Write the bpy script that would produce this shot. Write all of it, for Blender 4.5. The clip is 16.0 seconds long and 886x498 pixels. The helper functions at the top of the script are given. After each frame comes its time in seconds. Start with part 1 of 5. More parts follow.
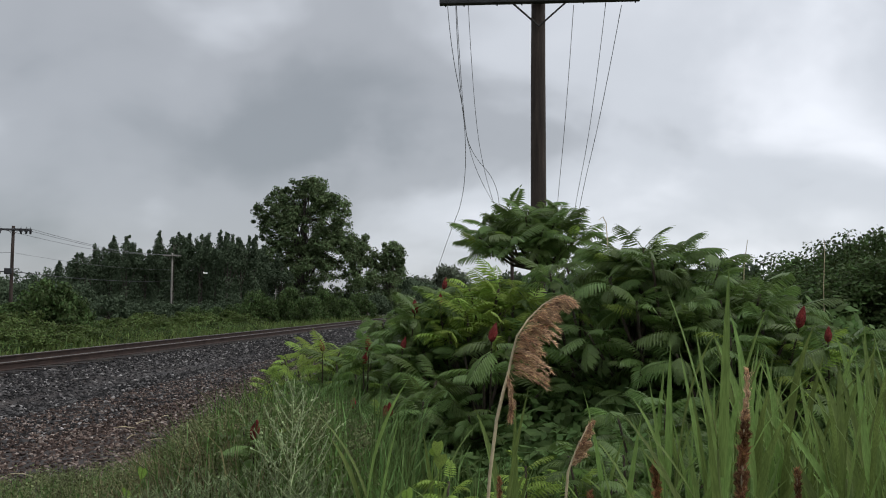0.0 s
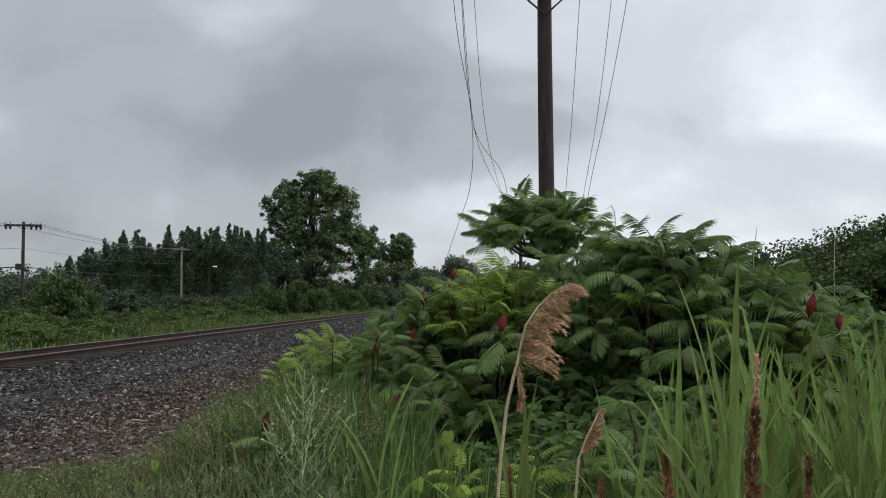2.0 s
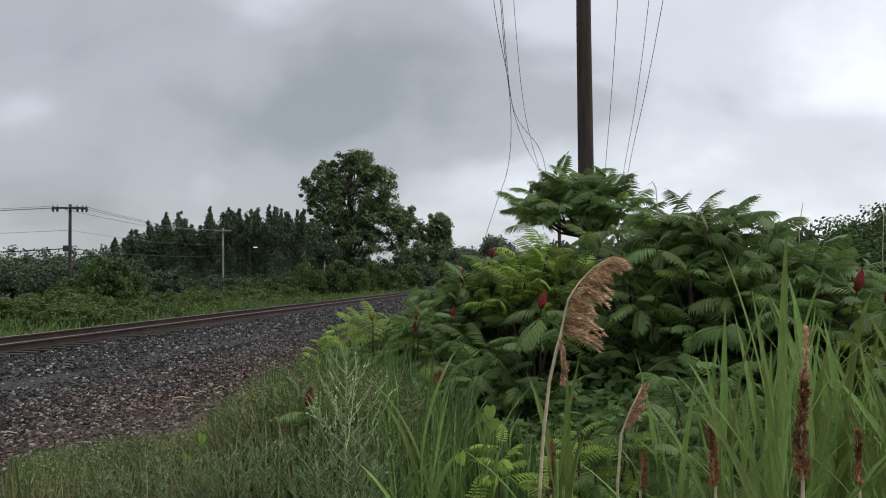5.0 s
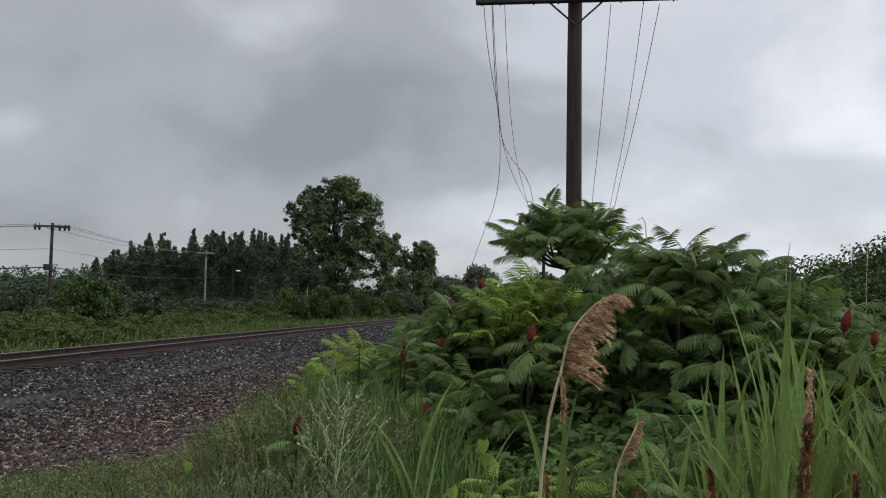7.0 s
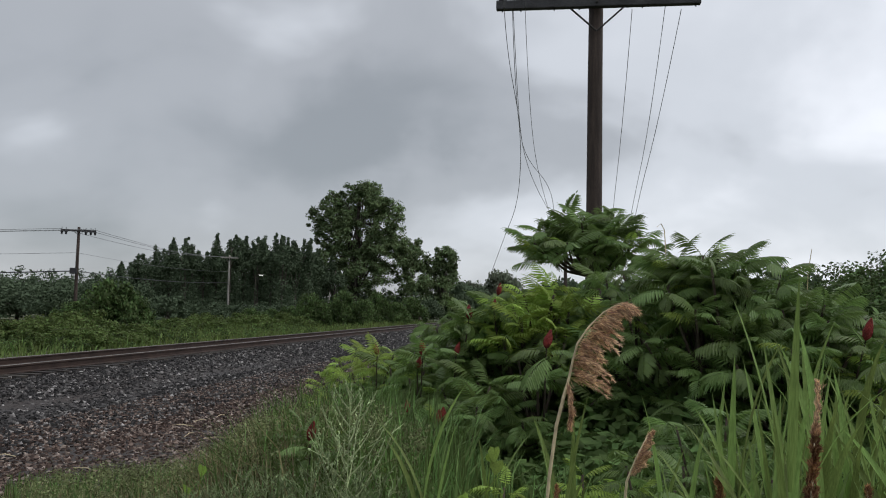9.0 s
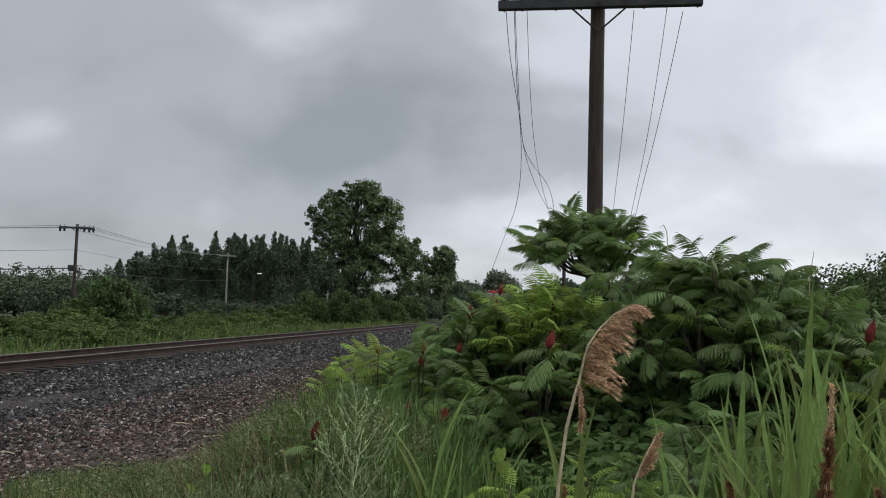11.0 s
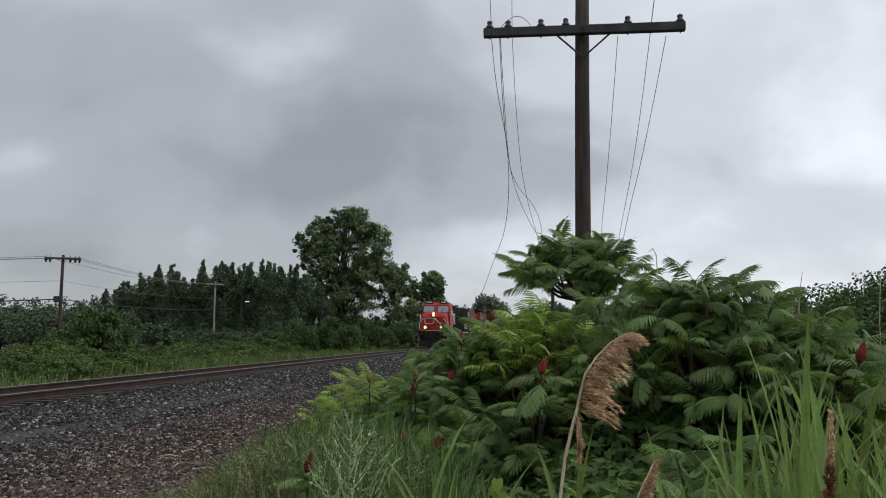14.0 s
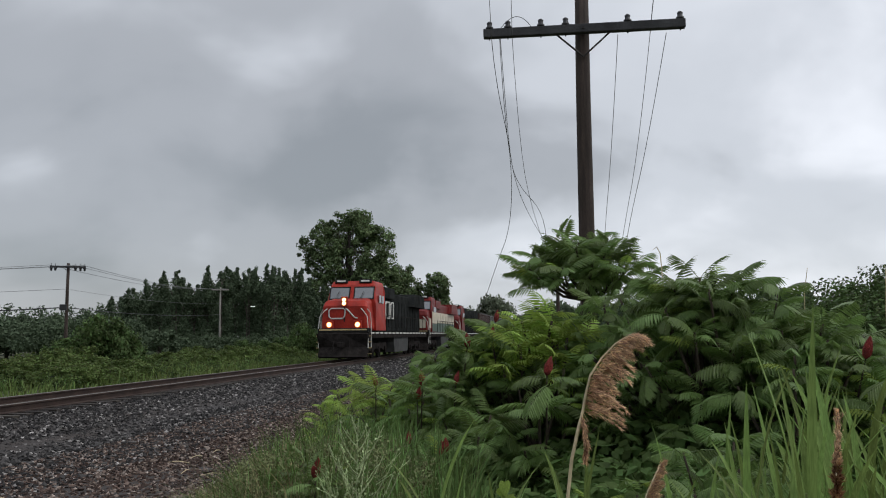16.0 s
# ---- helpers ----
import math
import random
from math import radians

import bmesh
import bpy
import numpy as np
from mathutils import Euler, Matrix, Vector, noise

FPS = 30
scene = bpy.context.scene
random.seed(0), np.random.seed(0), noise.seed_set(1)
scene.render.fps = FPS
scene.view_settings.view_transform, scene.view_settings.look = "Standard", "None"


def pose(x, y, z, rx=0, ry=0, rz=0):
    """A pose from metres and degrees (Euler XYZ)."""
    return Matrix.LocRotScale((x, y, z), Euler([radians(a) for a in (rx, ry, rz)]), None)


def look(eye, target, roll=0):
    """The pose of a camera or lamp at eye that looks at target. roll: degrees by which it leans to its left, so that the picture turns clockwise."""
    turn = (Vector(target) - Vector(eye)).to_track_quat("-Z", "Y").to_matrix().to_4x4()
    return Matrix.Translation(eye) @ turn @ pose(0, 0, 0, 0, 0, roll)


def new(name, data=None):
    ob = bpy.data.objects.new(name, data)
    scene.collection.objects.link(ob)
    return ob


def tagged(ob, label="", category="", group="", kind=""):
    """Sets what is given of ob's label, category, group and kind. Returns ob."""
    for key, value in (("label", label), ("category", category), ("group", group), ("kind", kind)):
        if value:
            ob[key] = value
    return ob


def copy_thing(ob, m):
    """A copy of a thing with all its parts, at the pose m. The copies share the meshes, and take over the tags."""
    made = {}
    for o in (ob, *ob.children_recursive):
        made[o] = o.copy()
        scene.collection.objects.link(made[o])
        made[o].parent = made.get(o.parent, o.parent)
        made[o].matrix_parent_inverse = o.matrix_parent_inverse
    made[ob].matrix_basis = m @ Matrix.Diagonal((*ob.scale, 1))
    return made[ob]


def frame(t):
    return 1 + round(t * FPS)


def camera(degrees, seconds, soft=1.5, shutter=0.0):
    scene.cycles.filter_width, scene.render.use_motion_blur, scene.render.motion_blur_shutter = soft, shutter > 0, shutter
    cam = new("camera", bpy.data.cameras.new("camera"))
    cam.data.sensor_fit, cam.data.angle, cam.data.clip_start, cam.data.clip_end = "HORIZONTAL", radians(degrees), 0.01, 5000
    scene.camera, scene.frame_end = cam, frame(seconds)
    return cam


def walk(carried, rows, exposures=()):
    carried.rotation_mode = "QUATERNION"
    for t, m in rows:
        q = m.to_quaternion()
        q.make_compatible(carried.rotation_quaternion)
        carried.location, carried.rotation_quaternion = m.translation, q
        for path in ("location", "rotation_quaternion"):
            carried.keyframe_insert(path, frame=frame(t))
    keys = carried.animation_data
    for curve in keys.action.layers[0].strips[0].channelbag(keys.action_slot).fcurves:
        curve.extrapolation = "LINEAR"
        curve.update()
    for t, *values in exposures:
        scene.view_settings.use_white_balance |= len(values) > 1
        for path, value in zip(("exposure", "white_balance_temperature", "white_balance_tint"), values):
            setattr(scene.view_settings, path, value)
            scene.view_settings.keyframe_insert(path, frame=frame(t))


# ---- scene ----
EYE = 1.85
cam = camera(57.0, 16.0, soft=1.05)
# seconds, sideways, lift, tilt, lean, turn of the hand-held camera
PATH = [
    (0.0, 0.064, -0.023, 93.89, -0.18, -0.12),
    (0.5, 0.067, -0.020, 93.60, -0.21, -0.29),
    (1.0, 0.075, -0.021, 93.46, 0.02, -0.29),
    (1.5, 0.075, -0.022, 93.28, 0.19, 0.21),
    (2.0, 0.065, -0.026, 93.26, 0.41, 0.51),
    (2.5, 0.062, -0.028, 93.10, 0.43, 0.66),
    (3.0, 0.059, -0.032, 92.76, -0.04, 0.73),
    (3.5, 0.064, -0.025, 92.75, 0.18, 0.74),
    (4.0, 0.057, -0.031, 92.16, 0.94, 1.79),
    (4.2, 0.058, -0.035, 91.65, 1.07, 2.75),
    (6.3, 0.035, -0.042, 93.06, 0.46, 3.33),
    (6.5, 0.029, -0.039, 93.33, 0.66, 2.37),
    (7.0, 0.009, -0.029, 93.86, -0.80, 1.98),
    (7.5, 0.020, -0.023, 93.76, -1.71, 2.57),
    (8.0, 0.041, -0.021, 93.94, -1.34, 2.57),
    (8.5, 0.044, -0.021, 94.68, -1.63, 3.41),
    (9.0, 0.044, -0.024, 94.21, -1.12, 3.51),
    (11.5, -0.001, -0.018, 94.17, -1.51, 3.34),
    (12.0, -0.013, -0.007, 95.29, -0.90, 4.03),
    (12.5, -0.017, -0.007, 95.83, -0.65, 3.93),
    (13.0, -0.011, -0.006, 95.91, -0.71, 3.17),
    (13.5, -0.008, -0.006, 96.02, -0.66, 2.77),
    (14.0, -0.004, -0.007, 95.94, -0.55, 2.60),
    (14.5, -0.010, -0.009, 95.62, -0.36, 2.62),
    (15.0, -0.005, -0.003, 95.68, -0.23, 3.01),
    (15.5, -0.003, -0.002, 95.99, -0.08, 3.07),
    (16.0, 0.000, 0.000, 96.03, 0.47, 3.00),
]
walk(cam, [(t, pose(x, 0, EYE + z, rx, ry, rz)) for t, x, z, rx, ry, rz in PATH],
     exposures=[(0.0, 0.04), (2.5, 0.1), (4.0, 0.14), (6.5, 0.21), (7.0, -0.04), (7.5, 0.06), (9.0, 0.07), (11.5, 0.06), (13.5, 0.03), (16.0, 0.02)])

# ---- world and light: an overcast morning ----
SUN_EL, SUN_AZ = 52, 100
world = bpy.data.worlds.new("overcast_sky")
scene.world = world
world.use_nodes = True
wn, wl = world.node_tree.nodes, world.node_tree.links
wn.clear()


def wmath(op, a, b=None):
    n = wn.new("ShaderNodeMath")
    n.operation = op
    for i, v in enumerate((a, b)):
        if v is None:
            continue
        if isinstance(v, (int, float)):
            n.inputs[i].default_value = v
        else:
            wl.new(v, n.inputs[i])
    return n.outputs[0]


CLOUDS = [(0.5, 0.2, 0.36, 0.13), (0.22, 0.225, 0.11, 0.11), (0.27, 0.145, 0.16, 0.06), (0.46, 0.29, 0.24, 0.07), (-0.52, 0.17, 0.24, 0.03), (0.05, 0.165, 0.2, 0.11), (-0.3, 0.33, 0.24, 0.03), (-0.12, 0.1, 0.22, 0.05), (0.12, 0.1, 0.3, 0.05),
          (-0.07, 0.25, 0.26, -0.12), (-0.24, 0.2, 0.2, -0.11), (0.305, 0.225, 0.13, -0.15), (-0.46, 0.235, 0.17, -0.09), (0.14, 0.31, 0.22, 0.03), (-0.5, 0.38, 0.2, -0.06)]


def build_sky():
    out, bg = wn.new("ShaderNodeOutputWorld"), wn.new("ShaderNodeBackground")
    sky = wn.new("ShaderNodeTexSky")
    sky.sky_type, sky.sun_disc = "NISHITA", False
    sky.sun_elevation, sky.sun_rotation = radians(SUN_EL), radians(SUN_AZ)
    co = wn.new("ShaderNodeTexCoord")
    sep = wn.new("ShaderNodeSeparateXYZ")
    wl.new(co.outputs["Generated"], sep.inputs[0])
    x, y, z = sep.outputs
    lift = wmath("ADD", wmath("MAXIMUM", z, 0.0), 0.55)
    flat = wn.new("ShaderNodeCombineXYZ")
    wl.new(wmath("DIVIDE", x, lift), flat.inputs[0])
    wl.new(wmath("DIVIDE", y, lift), flat.inputs[1])
    layers = []
    for scale, detail, rough, dist, off in ((1.3, 3.0, 0.45, 0.3, 3.1), (3.6, 4.0, 0.45, 0.3, 8.4)):
        mp = wn.new("ShaderNodeMapping")
        mp.inputs["Location"].default_value = (off, off * 0.7, 0)
        mp.inputs["Rotation"].default_value = (0, 0, radians(-24))
        mp.inputs["Scale"].default_value = (0.85, 1.1, 1)
        wl.new(flat.outputs[0], mp.inputs[0])
        nz = wn.new("ShaderNodeTexNoise")
        nz.inputs["Scale"].default_value, nz.inputs["Detail"].default_value = scale, detail
        nz.inputs["Roughness"].default_value, nz.inputs["Distortion"].default_value = rough, dist
        wl.new(mp.outputs[0], nz.inputs["Vector"])
        layers.append(nz.outputs["Fac"])
    cover = wmath("ADD", wmath("MULTIPLY", layers[0], 0.8), wmath("MULTIPLY", layers[1], 0.45))
    # the cloud thins towards the sun's side and the horizon
    thin = wmath("ADD", wmath("MULTIPLY", x, 0.18), wmath("MULTIPLY", wmath("POWER", wmath("SUBTRACT", 1.0, wmath("ABSOLUTE", z)), 5.0), 0.02))
    cover = wmath("SUBTRACT", wmath("ADD", cover, thin), 0.115)
    # larger masses of thick and thin cloud, with ragged outlines
    rag = wn.new("ShaderNodeTexNoise")
    rag.inputs["Scale"].default_value, rag.inputs["Detail"].default_value = 4.5, 5
    wl.new(co.outputs["Generated"], rag.inputs["Vector"])
    off = wn.new("ShaderNodeVectorMath")
    off.operation = "MULTIPLY_ADD"
    wl.new(rag.outputs["Color"], off.inputs[0])
    off.inputs[1].default_value = (0.34, 0.34, 0.26)
    wl.new(co.outputs["Generated"], off.inputs[2])
    flatten = wn.new("ShaderNodeVectorMath")
    flatten.operation = "MULTIPLY"
    flatten.inputs[1].default_value = (1, 1, 1.7)
    wl.new(off.outputs[0], flatten.inputs[0])
    for right, up, wide, amount in CLOUDS:
        near = wn.new("ShaderNodeVectorMath")
        near.operation = "DISTANCE"
        wl.new(flatten.outputs[0], near.inputs[0])
        d = (Vector((right, 1, up)).normalized() + Vector((0.17, 0.17, 0.13))) * Vector((1, 1, 1.7))
        near.inputs[1].default_value = d
        soft = wn.new("ShaderNodeMapRange")
        soft.interpolation_type = "SMOOTHSTEP"
        soft.inputs["From Min"].default_value, soft.inputs["From Max"].default_value = wide, 0.0
        soft.inputs["To Min"].default_value, soft.inputs["To Max"].default_value = 0.0, amount
        wl.new(near.outputs["Value"], soft.inputs["Value"])
        cover = wmath("ADD", cover, soft.outputs[0])
    ramp = wn.new("ShaderNodeValToRGB")
    ramp.color_ramp.interpolation = "EASE"
    e = ramp.color_ramp.elements
    e[0].position, e[0].color = 0.26, (0.275, 0.294, 0.316, 1)
    e[1].position, e[1].color = 0.78, (0.9, 0.925, 0.985, 1)
    low = e.new(0.44)
    low.color = (0.385, 0.403, 0.432, 1)
    mid = e.new(0.58)
    mid.color = (0.585, 0.612, 0.658, 1)
    wl.new(cover, ramp.inputs[0])
    dim = wn.new("ShaderNodeMix")
    dim.data_type, dim.blend_type = "RGBA", "ADD"
    dim.inputs["Factor"].default_value = 0.012
    wl.new(ramp.outputs[0], dim.inputs["A"])
    wl.new(sky.outputs[0], dim.inputs["B"])
    wl.new(dim.outputs["Result"], bg.inputs["Color"])
    # an overcast sky is brightest overhead
    high = wn.new("ShaderNodeMapRange")
    high.interpolation_type = "SMOOTHSTEP"
    high.inputs["From Min"].default_value, high.inputs["From Max"].default_value = 0.3, 1.0
    high.inputs["To Min"].default_value, high.inputs["To Max"].default_value = 1.0, 2.3
    wl.new(z, high.inputs["Value"])
    wl.new(high.outputs[0], bg.inputs["Strength"])
    wl.new(bg.outputs[0], out.inputs[0])


build_sky()
sun = new("sun", bpy.data.lights.new("sun", "SUN"))
sun.data.energy, sun.data.angle, sun.data.color = 0.95, radians(50), (1.0, 0.97, 0.92)
sa, se = radians(SUN_AZ), radians(SUN_EL)
sun.matrix_world = look((0, 0, 30), (-math.sin(sa) * math.cos(se), -math.cos(sa) * math.cos(se), 30 - math.sin(se)))

# ---- materials ----
def mat(name, color, rough=0.8, metal=0.0, var=0.25, scale=6.0, fine=60.0, bump=0.0, tint=None, random_by="", through_light=0.0, stretch=(1, 1, 1), spec=0.4):
    """Colour with variation at two scales, per-piece variation, fine relief; through_light for leaves."""
    m = bpy.data.materials.new(name)
    m.use_nodes = True
    n, l = m.node_tree.nodes, m.node_tree.links
    p = n["Principled BSDF"]
    p.inputs["Roughness"].default_value, p.inputs["Metallic"].default_value = rough, metal
    p.inputs["Specular IOR Level"].default_value = spec
    co = n.new("ShaderNodeTexCoord")
    mp = n.new("ShaderNodeMapping")
    mp.inputs["Scale"].default_value = stretch
    l.new(co.outputs["Object"], mp.inputs[0])
    big, small = n.new("ShaderNodeTexNoise"), n.new("ShaderNodeTexNoise")
    big.inputs["Scale"].default_value, big.inputs["Detail"].default_value = scale, 4
    small.inputs["Scale"].default_value, small.inputs["Detail"].default_value = fine, 5
    l.new(mp.outputs[0], big.inputs["Vector"])
    l.new(mp.outputs[0], small.inputs["Vector"])
    other = tint or tuple(c * (1 - 1.6 * var) for c in color)
    mix = n.new("ShaderNodeMix")
    mix.data_type = "RGBA"
    mix.inputs["A"].default_value, mix.inputs["B"].default_value = (*color, 1), (*other, 1)
    ramp = n.new("ShaderNodeMapRange")
    ramp.inputs["From Min"].default_value, ramp.inputs["From Max"].default_value = 0.35, 0.68
    l.new(big.outputs["Fac"], ramp.inputs["Value"])
    l.new(ramp.outputs[0], mix.inputs["Factor"])
    hsv = n.new("ShaderNodeHueSaturation")
    l.new(mix.outputs["Result"], hsv.inputs["Color"])
    val = n.new("ShaderNodeMapRange")
    val.inputs["From Min"].default_value, val.inputs["From Max"].default_value = 0.25, 0.75
    val.inputs["To Min"].default_value, val.inputs["To Max"].default_value = 1 - var, 1 + var
    l.new(small.outputs["Fac"], val.inputs["Value"])
    value = val.outputs[0]
    if random_by:
        if random_by == "object":
            info, key = n.new("ShaderNodeObjectInfo"), "Random"
        else:
            info, key = n.new("ShaderNodeNewGeometry"), "Random Per Island"
        rr = n.new("ShaderNodeMapRange")
        rr.inputs["To Min"].default_value, rr.inputs["To Max"].default_value = 1 - 1.3 * var, 1 + 1.3 * var
        l.new(info.outputs[key], rr.inputs["Value"])
        mul = n.new("ShaderNodeMath")
        mul.operation = "MULTIPLY"
        l.new(value, mul.inputs[0])
        l.new(rr.outputs[0], mul.inputs[1])
        value = mul.outputs[0]
        hue = n.new("ShaderNodeMapRange")
        hue.inputs["To Min"].default_value, hue.inputs["To Max"].default_value = 0.5 - 0.05 * var, 0.5 + 0.06 * var
        l.new(info.outputs[key], hue.inputs["Value"])
        l.new(hue.outputs[0], hsv.inputs["Hue"])
    l.new(value, hsv.inputs["Value"])
    l.new(hsv.outputs["Color"], p.inputs["Base Color"])
    if bump:
        b = n.new("ShaderNodeBump")
        b.inputs["Strength"].default_value, b.inputs["Distance"].default_value = bump, 0.02
        l.new(small.outputs["Fac"], b.inputs["Height"])
        l.new(b.outputs[0], p.inputs["Normal"])
    if through_light:
        tr, sh = n.new("ShaderNodeBsdfTranslucent"), n.new("ShaderNodeMixShader")
        sh.inputs[0].default_value = through_light
        l.new(hsv.outputs["Color"], tr.inputs["Color"])
        l.new(p.outputs[0], sh.inputs[1])
        l.new(tr.outputs[0], sh.inputs[2])
        l.new(sh.outputs[0], n["Material Output"].inputs[0])
    return m


def stone(name, stops):
    """Mixed crushed stone: mostly dark pieces, some pale ones."""
    m = mat(name, (0.1, 0.1, 0.1), 0.9, var=0.3, scale=8, fine=50, spec=0.2)
    n, l = m.node_tree.nodes, m.node_tree.links
    geo, ramp = n.new("ShaderNodeNewGeometry"), n.new("ShaderNodeValToRGB")
    e = ramp.color_ramp.elements
    e[0].position, e[0].color = stops[0][0], (*stops[0][1], 1)
    e[1].position, e[1].color = stops[-1][0], (*stops[-1][1], 1)
    for at, color in stops[1:-1]:
        e.new(at).color = (*color, 1)
    l.new(geo.outputs["Random Per Island"], ramp.inputs[0])
    p = n["Principled BSDF"]
    l.new(ramp.outputs[0], p.inputs["Base Color"])
    return m


def glow(name, color, strength):
    m = bpy.data.materials.new(name)
    m.use_nodes = True
    p = m.node_tree.nodes["Principled BSDF"]
    p.inputs["Base Color"].default_value = (*color, 1)
    p.inputs["Emission Color"].default_value, p.inputs["Emission Strength"].default_value = (*color, 1), strength
    return m


M_SOIL = mat("soil_and_turf", (0.07, 0.085, 0.035), 0.95, var=0.3, scale=0.5, fine=14, bump=0.6, tint=(0.05, 0.045, 0.025))
M_GRAVEL = mat("gravel_bed", (0.035, 0.031, 0.03), 0.95, var=0.45, scale=0.7, fine=26, bump=1.0, tint=(0.03, 0.022, 0.018))
M_STONE = stone("ballast_stone", ((0.0, (0.012, 0.0112, 0.011)), (0.5, (0.027, 0.0255, 0.025)), (0.8, (0.066, 0.062, 0.06)), (0.93, (0.16, 0.15, 0.143)), (1.0, (0.34, 0.32, 0.305))))
M_STONE_B = stone("brown_gravel_stone", ((0.0, (0.02, 0.0135, 0.011)), (0.45, (0.048, 0.031, 0.025)), (0.72, (0.11, 0.075, 0.06)), (0.9, (0.21, 0.165, 0.138)), (1.0, (0.33, 0.275, 0.24))))
M_RAIL = mat("rusty_rail_steel", (0.05, 0.03, 0.023), 0.75, 0.3, var=0.3, scale=2, fine=40, bump=0.2)
M_RAILTOP = mat("worn_rail_head", (0.16, 0.14, 0.118), 0.4, 0.9, var=0.2, scale=1.2, fine=30, stretch=(1, 1, 1))
M_TIE = mat("creosoted_timber", (0.045, 0.036, 0.03), 0.9, var=0.35, scale=3, fine=30, bump=0.5, random_by="object")
M_POLE = mat("weathered_pole_wood", (0.06, 0.043, 0.035), 0.9, var=0.35, scale=3, fine=40, bump=0.5, stretch=(6, 6, 0.5))
M_POLE_PALE = mat("grey_pole_wood", (0.3, 0.28, 0.25), 0.9, var=0.25, scale=3, fine=40, bump=0.4, stretch=(6, 6, 0.5))
M_ARM = mat("dark_crossarm_wood", (0.05, 0.05, 0.053), 0.85, var=0.3, scale=4, fine=40, bump=0.4)
M_IRON = mat("dark_iron", (0.05, 0.045, 0.042), 0.6, 0.6, var=0.2)
M_INSUL = mat("dark_glazed_insulator", (0.022, 0.022, 0.025), 0.45, var=0.2)
M_WIRE = mat("weathered_wire", (0.2, 0.2, 0.205), 0.6, 0.5, var=0.15)
M_BARK = mat("tree_bark", (0.1, 0.085, 0.07), 0.95, var=0.35, scale=4, fine=30, bump=0.6)
M_TWIG = mat("sumac_bark", (0.06, 0.045, 0.03), 0.9, var=0.3, scale=8, fine=60)
M_DARKTREE = mat("dark_tree_leaf", (0.077, 0.106, 0.062), 0.8, var=0.12, scale=0.3, fine=3, random_by="island", through_light=0.1, spec=0.1)
M_TREE = mat("cottonwood_leaf", (0.175, 0.235, 0.105), 0.6, var=0.42, scale=0.3, fine=3, random_by="island", through_light=0.3, spec=0.12)
M_BUSH = mat("bush_leaf", (0.09, 0.135, 0.045), 0.65, var=0.4, scale=0.5, fine=5, random_by="island", through_light=0.3, spec=0.12)
M_BUSHPALE = mat("pale_bush_leaf", (0.13, 0.178, 0.054), 0.65, var=0.35, scale=0.5, fine=5, random_by="island", through_light=0.3, spec=0.12)
# distance haze is mixed into this paler, greyer leaf colour
M_FARTREE = mat("haze_greyed_far_leaf", (0.16, 0.185, 0.125), 0.7, var=0.35, scale=0.3, fine=3, random_by="island", through_light=0.25, spec=0.1)
M_SUMAC = mat("sumac_leaf", (0.15, 0.228, 0.064), 0.42, var=0.22, scale=3, fine=40, random_by="object", through_light=0.42, spec=0.3)
M_SUMAC_Y = mat("young_sumac_leaf", (0.28, 0.39, 0.075), 0.5, var=0.2, scale=3, fine=40, random_by="object", through_light=0.4, spec=0.15)
M_CONE = mat("sumac_fruit_fuzz", (0.2, 0.021, 0.016), 0.9, var=0.4, scale=20, fine=120, bump=0.8)
M_REED = mat("reed_leaf", (0.21, 0.295, 0.082), 0.5, var=0.3, scale=3, fine=40, random_by="object", through_light=0.35, stretch=(8, 8, 1), spec=0.15)
M_GRASS = mat("grass_blade", (0.145, 0.225, 0.068), 0.6, var=0.4, scale=0.8, fine=6, random_by="island", through_light=0.3, spec=0.1)
M_VERGE = mat("verge_weed", (0.15, 0.185, 0.058), 0.65, var=0.35, scale=0.35, fine=4, random_by="island", through_light=0.3, tint=(0.075, 0.12, 0.035), spec=0.1)
M_CREAM = mat("cream_paint", (0.56, 0.5, 0.39), 0.55, var=0.14, scale=2, fine=30)
M_DRY = mat("dry_grass", (0.3, 0.25, 0.13), 0.8, var=0.35, scale=2, fine=20, random_by="island", through_light=0.2)
M_PLUME = mat("reed_plume", (0.66, 0.45, 0.3), 0.9, var=0.45, scale=14, fine=90, random_by="island", through_light=0.25, tint=(0.42, 0.24, 0.14))
M_PLUME_DK = mat("russet_plume", (0.4, 0.19, 0.095), 0.9, var=0.45, scale=14, fine=90, random_by="island", through_light=0.2)
M_STRAW = mat("straw_stalk", (0.58, 0.48, 0.3), 0.7, var=0.25, scale=10, fine=60)
M_WEED = mat("pale_weed_stem", (0.43, 0.51, 0.26), 0.7, var=0.3, scale=10, fine=60, random_by="island", through_light=0.2)
M_WEED_DULL = mat("dull_weed_stem", (0.25, 0.31, 0.15), 0.75, var=0.3, scale=10, fine=60, random_by="island", through_light=0.25, spec=0.1)
M_WEEDLEAF = mat("pale_weed_leaf", (0.2, 0.22, 0.1), 0.7, var=0.35, scale=3, fine=40, random_by="island", through_light=0.25, spec=0.1)
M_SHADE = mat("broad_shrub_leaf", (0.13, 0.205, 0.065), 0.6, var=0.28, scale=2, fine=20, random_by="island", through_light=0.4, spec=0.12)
M_VINE = mat("vine_leaf", (0.25, 0.36, 0.065), 0.5, var=0.25, scale=8, fine=60, random_by="object", through_light=0.4)
M_RED = mat("red_orange_paint", (0.37, 0.03, 0.017), 0.5, var=0.2, scale=1.1, fine=14, tint=(0.22, 0.018, 0.012), spec=0.2)
M_BLACK = mat("black_paint", (0.03, 0.032, 0.031), 0.5, var=0.3, scale=1.2, fine=25, spec=0.0)
